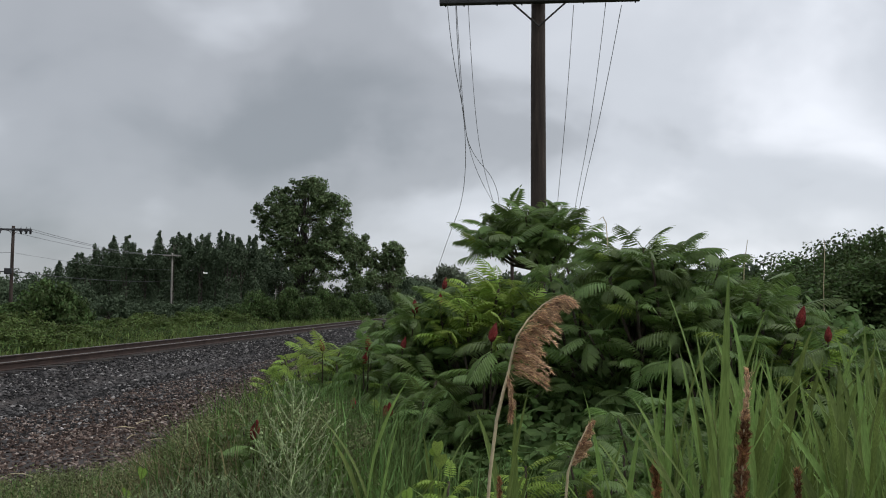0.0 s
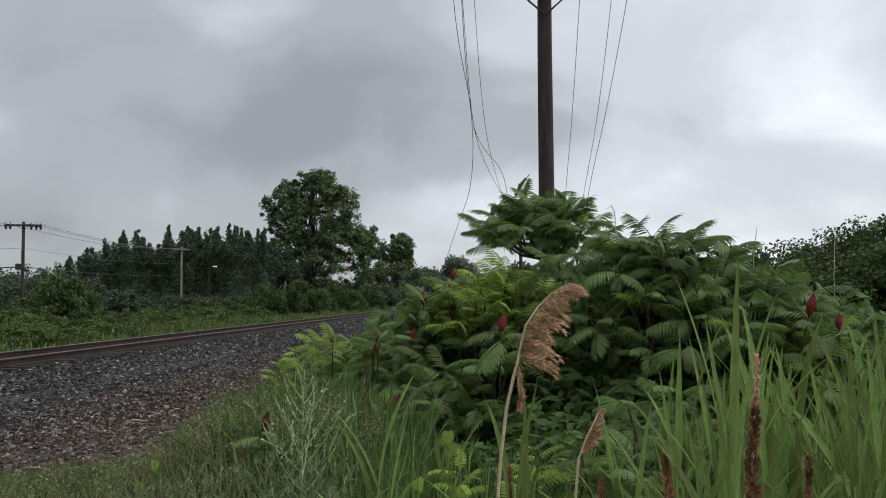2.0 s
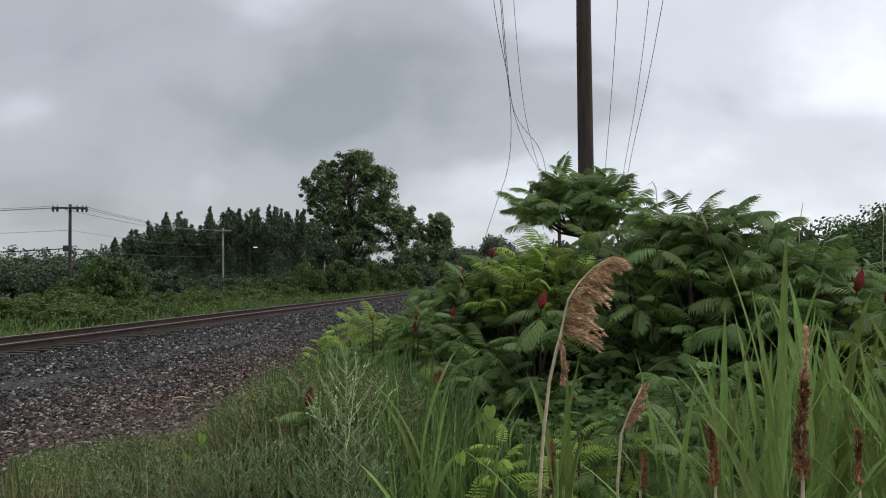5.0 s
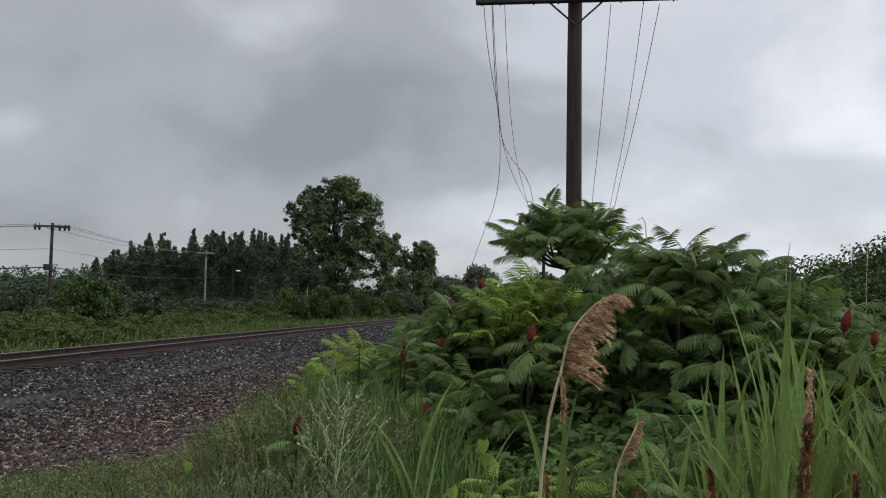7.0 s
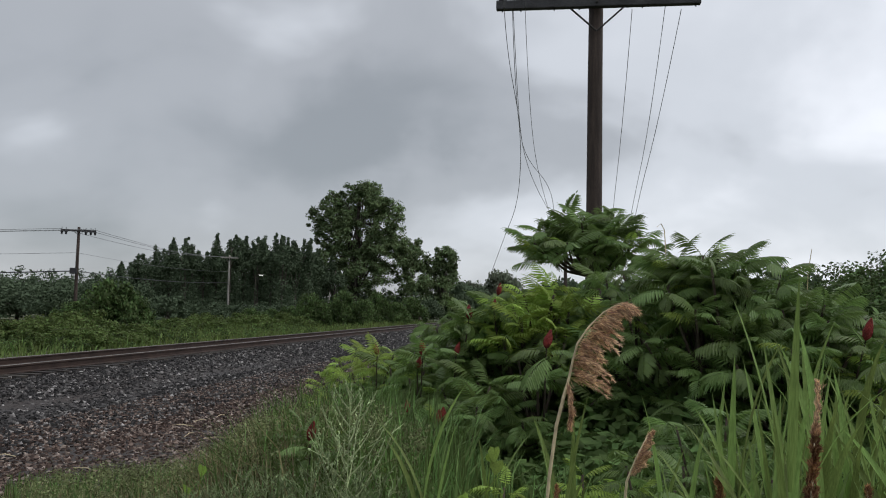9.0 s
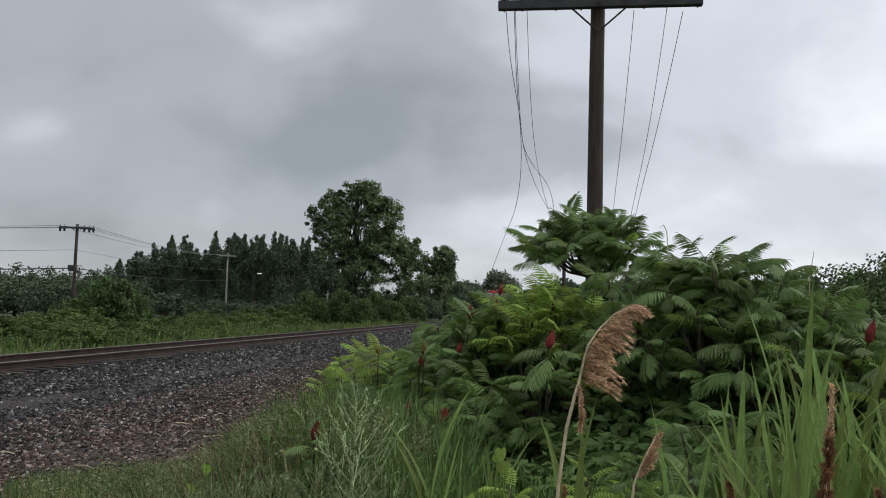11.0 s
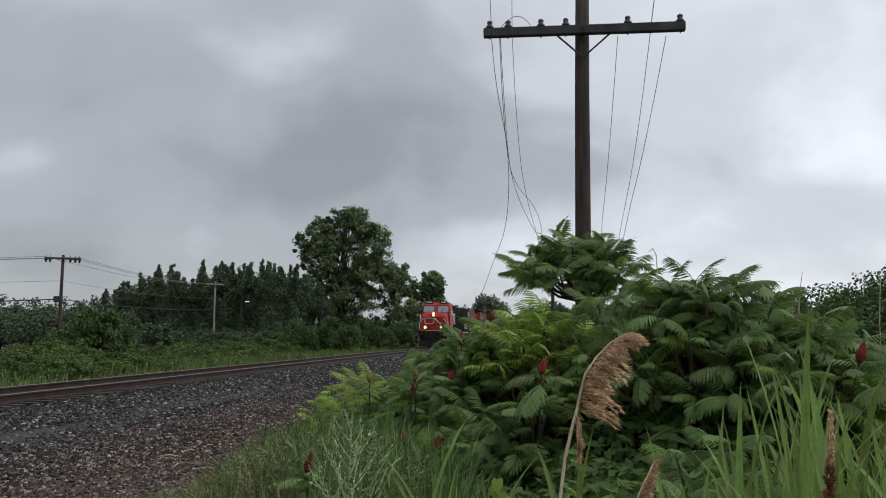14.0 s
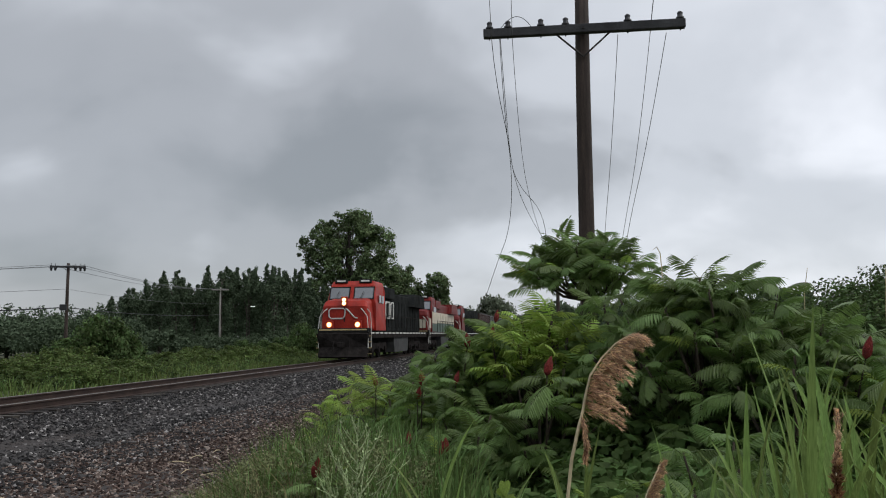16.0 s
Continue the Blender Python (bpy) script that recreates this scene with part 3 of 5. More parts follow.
def spire_tree(name, label, height, width, spires, material, seed):
    """A tall narrow tree whose crown ends in several upright spires."""
    rg = random.Random(seed)
    t = tagged(new(name), label, "tree", "trees of the dark wood")
    clumps, tips = [], []
    for _ in range(46):
        k = rg.random()
        a, r = rg.uniform(0, math.tau), width * 0.55 * math.sqrt(rg.random()) * (1.1 - 0.45 * k)
        clumps.append((r * math.cos(a), r * math.sin(a), height * (0.06 + 0.72 * k), rg.uniform(0.55, 1.1)))
    for i in range(spires):
        a, r = rg.uniform(0, math.tau), width * 0.5 * math.sqrt(rg.random())
        x, y = r * math.cos(a), r * math.sin(a)
        top = height * rg.uniform(0.74, 1.0)
        z = height * 0.62
        while z < top:
            k = (z - height * 0.62) / (top - height * 0.62)
            w = 0.42 * (1.15 - k)
            clumps.append((x + rg.gauss(0, w), y + rg.gauss(0, w), z, (0.5 - 0.3 * k) * rg.uniform(0.4, 1.2)))
            z += 0.17
        tips.append((x, y, top * 0.9))
    limbs(t, 0.18, [(0, 0, -0.2), (0, 0, height * 0.3), (0.05, 0, height * 0.6), (0, 0, height * 0.85)], tips, M_BARK, seed)
    leaf_cloud("crown", clumps, 52, 0.12, material, t, seed, squash=1.45, up=0.5)
    return t


def bush(name, label, w, h, material, seed, size=0.1, per=60, clump_n=60, category="bush", group=""):
    rg = random.Random(seed)
    t = tagged(new(name), label, category, group)
    clumps, tips = [], []
    for i in range(clump_n):
        a, r = rg.uniform(0, math.tau), math.sqrt(rg.random())
        dome = math.sqrt(max(0, 1 - r * r))
        z = h * (0.12 + 0.83 * dome * rg.uniform(0.35, 1.0))
        clumps.append((w / 2 * r * math.cos(a), w / 2 * r * math.sin(a), z, rg.uniform(0.14, 0.24) * min(w, h * 1.2) * 0.75))
    for _ in range(9):
        tips.append(rg.choice(clumps)[:3])
    limbs(t, 0.04 + 0.02 * h, [(0, 0, -0.1), (0.02, 0, h * 0.2), (0, 0.03, h * 0.4), (0, 0, h * 0.6)], tips, M_BARK, seed)
    leaf_cloud("crown", clumps, per, size, material, t, seed)
    return t


def put(ob, x, y, turn=0.0, k=1.0, kz=None, z=0.0):
    ob.matrix_basis = pose(x, y, z, 0, 0, turn) @ Matrix.Diagonal((k, k, kz or k, 1))
    return ob


def put_copy(ob, x, y, turn=0.0, k=1.0, kz=None, z=0.0):
    m = pose(x, y, z, 0, 0, turn) @ Matrix.Diagonal((k, k, kz or k, 1))
    keep = ob.matrix_basis.copy()
    ob.matrix_basis = Matrix()
    c = copy_thing(ob, m)
    ob.matrix_basis = keep
    return c


def woods():
    rg = random.Random(11)
    # the tall cottonwood and its lower neighbours
    big = big_tree("cottonwood_tree", "tall green cottonwood tree with an uneven airy crown", 18.3, [
        (-2.9, 0, 13.1, 2.9, 2.7, 50), (0.6, 0.4, 15.2, 3.3, 2.9, 60), (3.4, 0, 13.0, 2.7, 3.0, 48), (-0.6, 0.5, 11.0, 4.4, 3.2, 70),
        (-3.4, 0, 7.2, 3.2, 3.0, 48), (3.2, 0.3, 8.8, 3.0, 3.0, 48), (0.5, 0, 6.0, 4.2, 3.2, 60), (4.6, 0.2, 10.3, 1.8, 1.2, 16), (-1.5, 0, 2.6, 4.5, 2.6, 40), (1.0, 0.2, 17.0, 1.5, 1.3, 14), (-2.9, 0.2, 15.6, 1.3, 1.0, 10)], 95, 0.145, M_TREE, 5)
    put(big, -18.4, 108, 0, 1.15, 1.035)
    mid = big_tree("cottonwood_tree", "mid-height green cottonwood tree at the wood's edge", 11.2, [
        (-0.5, 0, 8.4, 2.2, 2.3, 36), (0.4, 0, 5.6, 2.6, 2.3, 40), (-0.4, 0, 2.8, 2.8, 2.3, 36)], 70, 0.16, M_TREE, 6, base_r=0.2)
    put(mid, -10.9, 110, 0, 1.05, 1.08)
    slim = big_tree("cottonwood_tree", "slender green cottonwood tree with a lopsided top", 10.3, [
        (0.4, 0, 8.2, 1.8, 1.7, 24), (-1.3, 0, 6.9, 1.5, 1.4, 16), (0.5, 0, 6.0, 1.8, 1.6, 22), (-0.6, 0, 4.0, 2.3, 1.9, 28), (0.2, 0, 2.0, 2.6, 1.9, 28)], 70, 0.16, M_TREE, 7, base_r=0.18)
    put(slim, -6.9, 112, 0, 1.1, 1.08)
    # the dark wood: upright narrow trees in a row behind the utility poles
    kinds = [spire_tree("poplar_tree", "dark green upright poplar tree in a dense row", 9.5, 3.6, n, M_DARKTREE, 20 + n) for n in (7, 8, 9)]
    spots = [(-0.452, 96, 0.72), (-0.43, 92, 0.86), (-0.405, 95, 0.97), (-0.385, 91, 0.99), (-0.362, 94, 0.93), (-0.345, 97, 0.92), (-0.328, 92, 1.06), (-0.31, 95, 1.12),
             (-0.293, 93, 1.1), (-0.276, 96, 1.1), (-0.262, 92, 1.06), (-0.245, 95, 1.1), (-0.23, 98, 0.95), (-0.425, 103, 0.8), (-0.39, 104, 0.9), (-0.35, 105, 0.86),
             (-0.3, 104, 1.0), (-0.265, 105, 1.0), (-0.215, 104, 0.9), (-0.195, 103, 0.8)]
    for i, (r, d, k) in enumerate(spots):
        (put if i < 3 else put_copy)(kinds[i % 3], r * d, d, rg.uniform(0, 360), 1.0, k * 1.0)
    # lower trees and thicket at the wood's foot
    b1 = bush("round_tree", "dense dark green round-headed tree", 6, 4.4, M_DARKTREE, 31, 0.135, 100, 70, "tree", "trees of the dark wood")
    b2 = bush("bush", "leafy mid-green roadside bush", 4, 2.6, M_BUSH, 32, 0.11, 80, 70, group="bushes beyond the railway")
    b3 = bush("bush", "pale yellow-green leafy bush", 3.2, 1.9, M_BUSHPALE, 33, 0.085, 85, 60, group="bushes beyond the railway")
    b4 = bush("bush", "dark green conical young bush", 2.0, 2.4, M_DARKTREE, 34, 0.1, 70, 40, group="bushes beyond the railway")
    near_row = [(-0.545, 70, 1.0, 0.9), (-0.51, 80, 1.2, 1.05), (-0.6, 75, 1.3, 0.9), (-0.65, 70, 1.3, 1.0), (-0.475, 85, 1.0, 0.95), (-0.17, 100, 1.0, 0.6), (-0.14, 104, 1.0, 0.75), (-0.2, 99, 1.0, 0.6), (-0.09, 108, 1.0, 0.9), (-0.152, 113, 1.0, 0.95), (-0.131, 112, 0.8, 1.02), (-0.175, 114, 1.2, 1.3), (-0.055, 115, 0.9, 0.95), (-0.11, 112, 1.0, 0.9), (-0.4, 88, 0.9, 0.55), (-0.36, 89, 0.9, 0.55), (-0.32, 88, 0.9, 0.5)]
    back_row = [(-0.29, 88, 0.9, 0.5), (-0.25, 90, 0.9, 0.55), (-0.48, 92, 1.1, 1.3), (-0.52, 95, 1.2, 1.3), (-0.56, 92, 1.2, 1.25), (-0.6, 90, 1.2, 1.3), (-0.65, 88, 1.2, 1.35), (-0.7, 86, 1.2, 1.4), (-0.455, 88, 1.0, 1.1), (-0.43, 108, 1.2, 1.5), (-0.39, 109, 1.2, 1.75), (-0.35, 110, 1.2, 1.7), (-0.31, 109, 1.2, 1.9), (-0.27, 110, 1.2, 1.9), (-0.235, 109, 1.2, 1.7)]
    for i, (r, d, k, kz) in enumerate(near_row + back_row):
        (put if i == 0 else put_copy)(b1, r * d, d, rg.uniform(0, 360), k, kz)
    mids = [(-0.478, 44, 0.95, 1.18), (-0.462, 45, 0.8, 1.0), (-0.52, 43, 0.8, 0.7), (-0.25, 68, 0.7, 0.7), (-0.225, 66, 0.8, 1.1), (-0.2, 74, 1.0, 0.8),
            (-0.183, 72, 0.8, 1.25), (-0.16, 82, 0.9, 1.0), (-0.142, 84, 0.8, 1.3), (-0.122, 92, 1.0, 0.95), (-0.1, 98, 1.0, 1.2), (-0.272, 70, 0.6, 0.6), (-0.3, 74, 0.7, 0.6)]
    for i, (r, d, k, kz) in enumerate(mids):
        (put if i == 0 else put_copy)(b2, r * d, d, rg.uniform(0, 360), k, kz)
    pale = [(-0.535, 36, 0.9, 0.75), (-0.505, 37, 0.9, 0.8), (-0.555, 35, 0.9, 0.7), (-0.49, 36, 0.7, 0.6), (-0.36, 52, 0.9, 0.7), (-0.335, 54, 1.0, 0.6), (-0.31, 56, 0.9, 0.7), (-0.285, 58, 0.9, 0.65), (-0.26, 60, 0.9, 0.75), (-0.24, 62, 0.9, 0.6),
            (-0.6, 30, 0.8, 0.6), (-0.57, 31, 0.8, 0.62), (-0.545, 30, 0.7, 0.5), (-0.52, 32, 0.8, 0.6), (-0.5, 31, 0.7, 0.5), (-0.475, 34, 0.8, 0.5), (-0.45, 36, 0.8, 0.5), (-0.43, 38, 0.7, 0.45), (-0.4, 48, 0.8, 0.55), (-0.38, 50, 0.8, 0.5), (-0.345, 50, 0.7, 0.5)]
    for i, (r, d, k, kz) in enumerate(pale):
        (put if i == 0 else put_copy)(b3, r * d, d, rg.uniform(0, 360), k, kz)
    cones = [(-0.343, 74, 0.75, 0.62), (-0.313, 76, 0.95, 0.8), (-0.402, 61, 1.35, 1.15)]
    for i, (r, d, k, kz) in enumerate(cones):
        (put if i == 0 else put_copy)(b4, r * d, d, rg.uniform(0, 360), k, kz)
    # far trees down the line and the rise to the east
    f1 = bush("round_tree", "distant tree with haze painted as grey-green leaves", 9, 9, M_FARTREE, 35, 0.32, 80, 60, "tree", "far trees")
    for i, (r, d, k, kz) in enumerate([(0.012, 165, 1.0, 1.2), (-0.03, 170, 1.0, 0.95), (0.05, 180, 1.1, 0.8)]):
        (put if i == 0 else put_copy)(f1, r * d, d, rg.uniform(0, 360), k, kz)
    f2 = bush("round_tree", "dark green tree down the railway line", 7, 6, M_DARKTREE, 36, 0.26, 80, 60, "tree", "far trees")
    for i, (r, d, k, kz) in enumerate([(-0.03, 140, 1.0, 1.1), (-0.05, 135, 0.9, 1.1), (0.075, 90, 0.7, 0.95), (0.1, 85, 0.8, 0.9), (0.13, 80, 0.8, 0.9), (0.16, 80, 0.8, 0.9), (0.2, 75, 0.8, 0.85), (0.24, 70, 0.8, 0.85), (0.28, 70, 0.8, 0.9), (0.32, 70, 0.8, 0.95), (0.36, 66, 0.8, 1.0)]):
        (put if i == 0 else put_copy)(f2, r * d, d, rg.uniform(0, 360), k, kz)
    f3 = bush("thicket_tree", "dense mid-green thicket tree on the slope", 5, 5, M_BUSH, 37, 0.088, 150, 80, "tree", "thicket trees")
    for i, (r, d, k, kz) in enumerate([(0.42, 38, 1.0, 0.88), (0.47, 40, 1.1, 1.02), (0.52, 38, 1.1, 1.08), (0.57, 36, 1.1, 1.12), (0.4, 28, 0.9, 0.6), (0.45, 26, 0.9, 0.62), (0.5, 25, 0.9, 0.68), (0.56, 24, 0.9, 0.7), (0.36, 30, 0.8, 0.5), (0.62, 24, 1.0, 0.8), (0.31, 34, 0.8, 0.5), (0.67, 30, 1.0, 1.0)]):
        (put if i == 0 else put_copy)(f3, r * d, d, rg.uniform(0, 360), k, kz)


woods()


# ---- the train: a wide-nosed lead locomotive, two more units and freight cars ----
SPEED = 18.55


def wheelset(parent, y, first):
    if first[0] is None:
        bm = bmesh.new()
        for x in (-0.76, 0.76):
            tube(bm, [(x - 0.06, 0, 0), (x + 0.06, 0, 0)], 0.52, 20)
        tube(bm, [(-0.9, 0, 0), (0.9, 0, 0)], 0.1, 8)
        first[0] = ob = part("wheelset", bm, M_UNDER, parent)
    else:
        ob = share("wheelset", first[0], parent, Matrix())
    ob.matrix_basis = pose(0, y, 0.52)


def truck(parent, y, axles, first, gap=1.8):
    bm = bmesh.new()
    w = gap * (axles - 1) / 2
    for x in (-1.12, 1.12):
        prism(bm, [(y - w - 0.75, 0.75), (y - w - 0.3, 0.95), (y + w + 0.3, 0.95), (y + w + 0.75, 0.75), (y + w + 0.7, 0.55), (y + w, 0.42), (y + w * 0.5, 0.6), (y - w * 0.5, 0.6), (y - w, 0.42), (y - w - 0.7, 0.55)], x - 0.09, x + 0.09)
        for k in range(axles):
            yy = y - w + gap * k
            box(bm, x - 0.16, x + 0.16, yy - 0.19, yy + 0.19, 0.36, 0.74, 0.03)
    part("truck_frame", bm, M_UNDER, parent)
    for k in range(axles):
        wheelset(parent, y - w + gap * k, first)


def locomotive(name, label, cab, hood, band, low, lit, first):
    t = tagged(new(name), label, "locomotive", "train")
    L = 21.0
    # underframe, steps and plough
    part("underframe", box(bmesh.new(), -1.5, 1.5, 0.35, L - 0.3, 1.25, 1.62, 0.03), M_UNDER, t)
    bm = prism(bmesh.new(), [(0.5, 1.55), (0.1, 1.5), (0.12, 0.75), (-0.25, 0.2), (0.15, 0.12), (0.6, 0.7)], -1.5, 0)
    prism(bm, [(0.5, 1.55), (0.1, 1.5), (0.12, 0.75), (-0.25, 0.2), (0.15, 0.12), (0.6, 0.7)], 0, 1.5)
    for v in bm.verts:
        if abs(v.co.x) > 1 and v.co.z < 1:
            v.co.y += 0.34
            v.co.x *= 0.94
    part("plough", bm, M_UNDER, t)
    part("coupler", box(bmesh.new(), -0.16, 0.16, -0.35, 0.3, 0.72, 1.02, 0.04), M_UNDER, t)
    for side in (-1, 1):
        bm = bmesh.new()
        for k in range(4):
            box(bm, side * 1.5 - 0.12, side * 1.5 + 0.02 if side > 0 else side * 1.5 + 0.12, 0.55, 1.05, 0.35 + 0.34 * k, 0.39 + 0.34 * k)
        part("step", bm, M_BLACK, t)
    # sill stripe
    for x in (-1.512, 1.512):
        for k in range(16):
            part("sill_stripe", box(bmesh.new(), x - 0.006, x + 0.006, 0.9 + k * 1.22, 1.75 + k * 1.22, 1.5, 1.6), M_WHITE, t)
    part("front_stripe", box(bmesh.new(), -1.4, 1.4, 0.335, 0.347, 1.7, 1.77), M_YELLOW, t)
    part("front_sill", box(bmesh.new(), -1.5, 1.5, 0.35, 0.9, 1.62, 1.82, 0.03), M_BLACK, t)
    # nose
    bm = bmesh.new()
    prism(bm, [(0.7, 1.7), (0.66, 3.1), (0.9, 3.42), (2.4, 3.62), (2.4, 1.7)], -1.42, 1.42)
    bmesh.ops.bevel(bm, geom=[e for e in bm.edges if abs(e.verts[0].co.x - e.verts[1].co.x) < 0.01], offset=0.22, segments=3, affect="EDGES", profile=0.5)
    for v in bm.verts:
        v.co.x *= 1 - 0.17 * max(0.0, v.co.z - 2.75)
    part("nose", bm, cab, t)
    # cab
    bm = bmesh.new()
    prism(bm, [(2.2, 1.7), (2.2, 3.5), (2.6, 4.42), (2.85, 4.68), (4.9, 4.68), (5.0, 4.5), (5.0, 1.7)], -1.5, 1.5)
    bmesh.ops.bevel(bm, geom=[e for e in bm.edges if abs(e.verts[0].co.x - e.verts[1].co.x) < 0.01 and e.verts[0].co.z > 2 and e.verts[1].co.z > 2], offset=0.14, segments=3, affect="EDGES", profile=0.5)
    for v in bm.verts:
        v.co.x *= 1 - 0.16 * max(0.0, v.co.z - 3.9)
    part("cab", bm, cab, t)
    part("cab_roof", box(bmesh.new(), -1.2, 1.2, 2.95, 4.95, 4.66, 4.72, 0.02), M_BLACK, t)
    slope = math.degrees(math.atan2(0.4, 0.92))
    for x in (-0.74, 0.74):
        bm = box(bmesh.new(), -0.58, 0.58, -0.02, 0.02, -0.36, 0.36, 0.015)
        w = part("windshield", bm, M_GLASS, t)
        w.matrix_basis = pose(x, 2.375, 3.93, -slope)
        bm = bmesh.new()
        for a in (-0.62, 0.56):
            box(bm, a, a + 0.06, -0.03, 0.025, -0.41, 0.41)
        for a in (-0.42, 0.36):
            box(bm, -0.62, 0.62, -0.03, 0.025, a, a + 0.06)
        fr = part("frame", bm, M_BLACK, w)
        b = part("number_board", box(bmesh.new(), -0.38, 0.38, -0.06, 0.1, -0.11, 0.11, 0.02), M_BLACK, t)
        b.matrix_basis = pose(x, 2.72, 4.66, -20)
        part("plain_bar", box(bmesh.new(), -0.26, 0.26, -0.066, -0.061, -0.05, 0.05), M_WHITE, b)
    for x in (-1.505, 1.505):
        for y0, y1 in ((3.1, 3.65), (3.9, 4.4)):
            part("side_window", box(bmesh.new(), x - 0.012, x + 0.012, y0, y1, 3.35, 3.82, 0.0), M_GLASS, t)
    # headlights, each lens ringed by an added orange disc that paints its glare
    if lit:
        part("lamp_housing", box(bmesh.new(), -0.2, 0.2, 0.54, 0.8, 3.06, 3.65, 0.05), cab, t)
        for z in (3.46, 3.25):
            part("headlight", tube(bmesh.new(), [(0, 0.515, z), (0, 0.545, z)], 0.095, 14), M_LAMP, t)
            part("glare_disc", tube(bmesh.new(), [(0, 0.53, z), (0, 0.55, z)], 0.135, 16), M_GLARE, t)
        for x in (-0.84, 0.84):
            part("ditch_light_box", box(bmesh.new(), x - 0.22, x + 0.22, 0.42, 0.62, 1.8, 2.26, 0.03), cab, t)
            part("ditch_light", tube(bmesh.new(), [(x, 0.37, 2.03), (x, 0.405, 2.03)], 0.115, 16), M_LAMP, t)
            part("glare_disc", tube(bmesh.new(), [(x, 0.39, 2.03), (x, 0.41, 2.03)], 0.165, 18), M_GLARE, t)
        # white emblem of rounded bars on the nose
        bm = bmesh.new()
        tube(bm, [(-0.05, 0.64, 2.97), (-0.78, 0.64, 2.97), (-0.92, 0.64, 2.84), (-0.92, 0.64, 2.5), (-0.78, 0.64, 2.38), (-0.12, 0.64, 2.38), (0.0, 0.64, 2.5), (0.05, 0.64, 2.84), (-0.05, 0.64, 2.97)], 0.045, 5)
        tube(bm, [(0.05, 0.64, 2.96), (0.16, 0.64, 2.92), (0.6, 0.64, 2.44), (0.78, 0.64, 2.4)], 0.045, 5)
        part("emblem", bm, M_WHITE, t)
        for x in (-1.135, 1.135):
            for y0, y1 in ((6.5, 7.7), (8.1, 9.0)):
                bm = tube(bmesh.new(), [(x, y1, 3.55), (x, y0 + 0.2, 3.55), (x, y0, 3.4), (x, y0, 2.65), (x, y0 + 0.2, 2.5), (x, y1, 2.5), (x, y1, 3.55)], 0.075, 6)
                part("side_emblem", bm, M_WHITE, t)
        for k in range(3):
            part("wiper", tube(bmesh.new(), [(-0.95 + 0.75 * k, 2.14, 3.62), (-0.75 + 0.75 * k, 2.3, 4.05)], 0.015, 4), M_BLACK, t)
        part("nose_door", box(bmesh.new(), 0.78, 1.22, 0.63, 0.66, 1.95, 2.3, 0.01), cab, t)
        for x in (-1.5, 1.5):
            for k in range(4):
                part("step_edge", box(bmesh.new(), x - 0.14, x + 0.14, 0.535, 0.552, 0.34 + 0.34 * k, 0.38 + 0.34 * k), M_YELLOW, t)
        for k in range(5):
            part("grab_iron", tube(bmesh.new(), [(1.2, 0.66, 2.15 + 0.2 * k), (1.2, 0.6, 2.15 + 0.2 * k), (0.95, 0.6, 2.15 + 0.2 * k), (0.95, 0.66, 2.15 + 0.2 * k)], 0.012, 4), cab, t)
        part("hose", tube(bmesh.new(), [(0.45, 0.1, 1.1), (0.47, -0.1, 0.8), (0.42, -0.12, 0.5)], 0.03, 6), M_UNDER, t)
        part("hose", tube(bmesh.new(), [(-0.45, 0.1, 1.1), (-0.47, -0.1, 0.8), (-0.42, -0.12, 0.5)], 0.03, 6), M_UNDER, t)
        part("nose_stripe", box(bmesh.new(), -0.04, 0.04, 0.638, 0.655, 2.2, 3.05), M_BLACK, t)
    # handrails at the front
    for side in (-1, 1):
        bm = tube(bmesh.new(), [(side * 1.46, 0.42, 0.7), (side * 1.46, 0.4, 1.9), (side * 1.4, 0.42, 2.5), (side * 1.12, 0.5, 2.85), (side * 1.0, 0.6, 2.95)], 0.03, 6)
        part("handrail", bm, M_WHITE, t)
        bm = tube(bmesh.new(), [(side * 1.5, 1.0, 0.7), (side * 1.5, 1.0, 2.2), (side * 1.47, 0.9, 2.7), (side * 1.3, 0.75, 2.95)], 0.03, 6)
        part("handrail", bm, M_WHITE, t)
        bm = tube(bmesh.new(), [(side * 1.5, 5.2, 2.65), (side * 1.5, L - 0.6, 2.65)], 0.022, 6)
        for k in range(10):
            y = 5.2 + k * 1.68
            tube(bm, [(side * 1.5, y, 1.6), (side * 1.5, y, 2.65)], 0.02, 5)
        part("handrail", bm, M_UNDER, t)
    # long hood with doors, radiator and roof gear
    part("hood", box(bmesh.new(), -1.08, 1.08, 5.0, L - 1.1, 1.62, 4.25, 0.12), hood, t)
    if band:
        for x in (-1.086, 1.086):
            part("white_band", box(bmesh.new(), x - 0.004, x + 0.004, 5.05, L - 1.2, 2.5, 3.45), band, t)
            part("lower_band", box(bmesh.new(), x - 0.004, x + 0.004, 5.05, L - 1.2, 1.65, 2.49), low, t)
        for x in (-1.506, 1.506):
            part("white_band", box(bmesh.new(), x - 0.004, x + 0.004, 2.4, 5.0, 2.4, 3.4), band, t)
        for x in (-1.426, 1.426):
            part("white_band", box(bmesh.new(), x - 0.004, x + 0.004, 0.95, 2.2, 2.0, 2.8), band, t)
            part("lower_band", box(bmesh.new(), x * 1.056 - 0.004, x * 1.056 + 0.004, 2.4, 5.0, 1.72, 2.38), low, t)
        part("white_band", box(bmesh.new(), -1.2, 1.2, 0.64, 0.652, 2.0, 2.75), band, t)
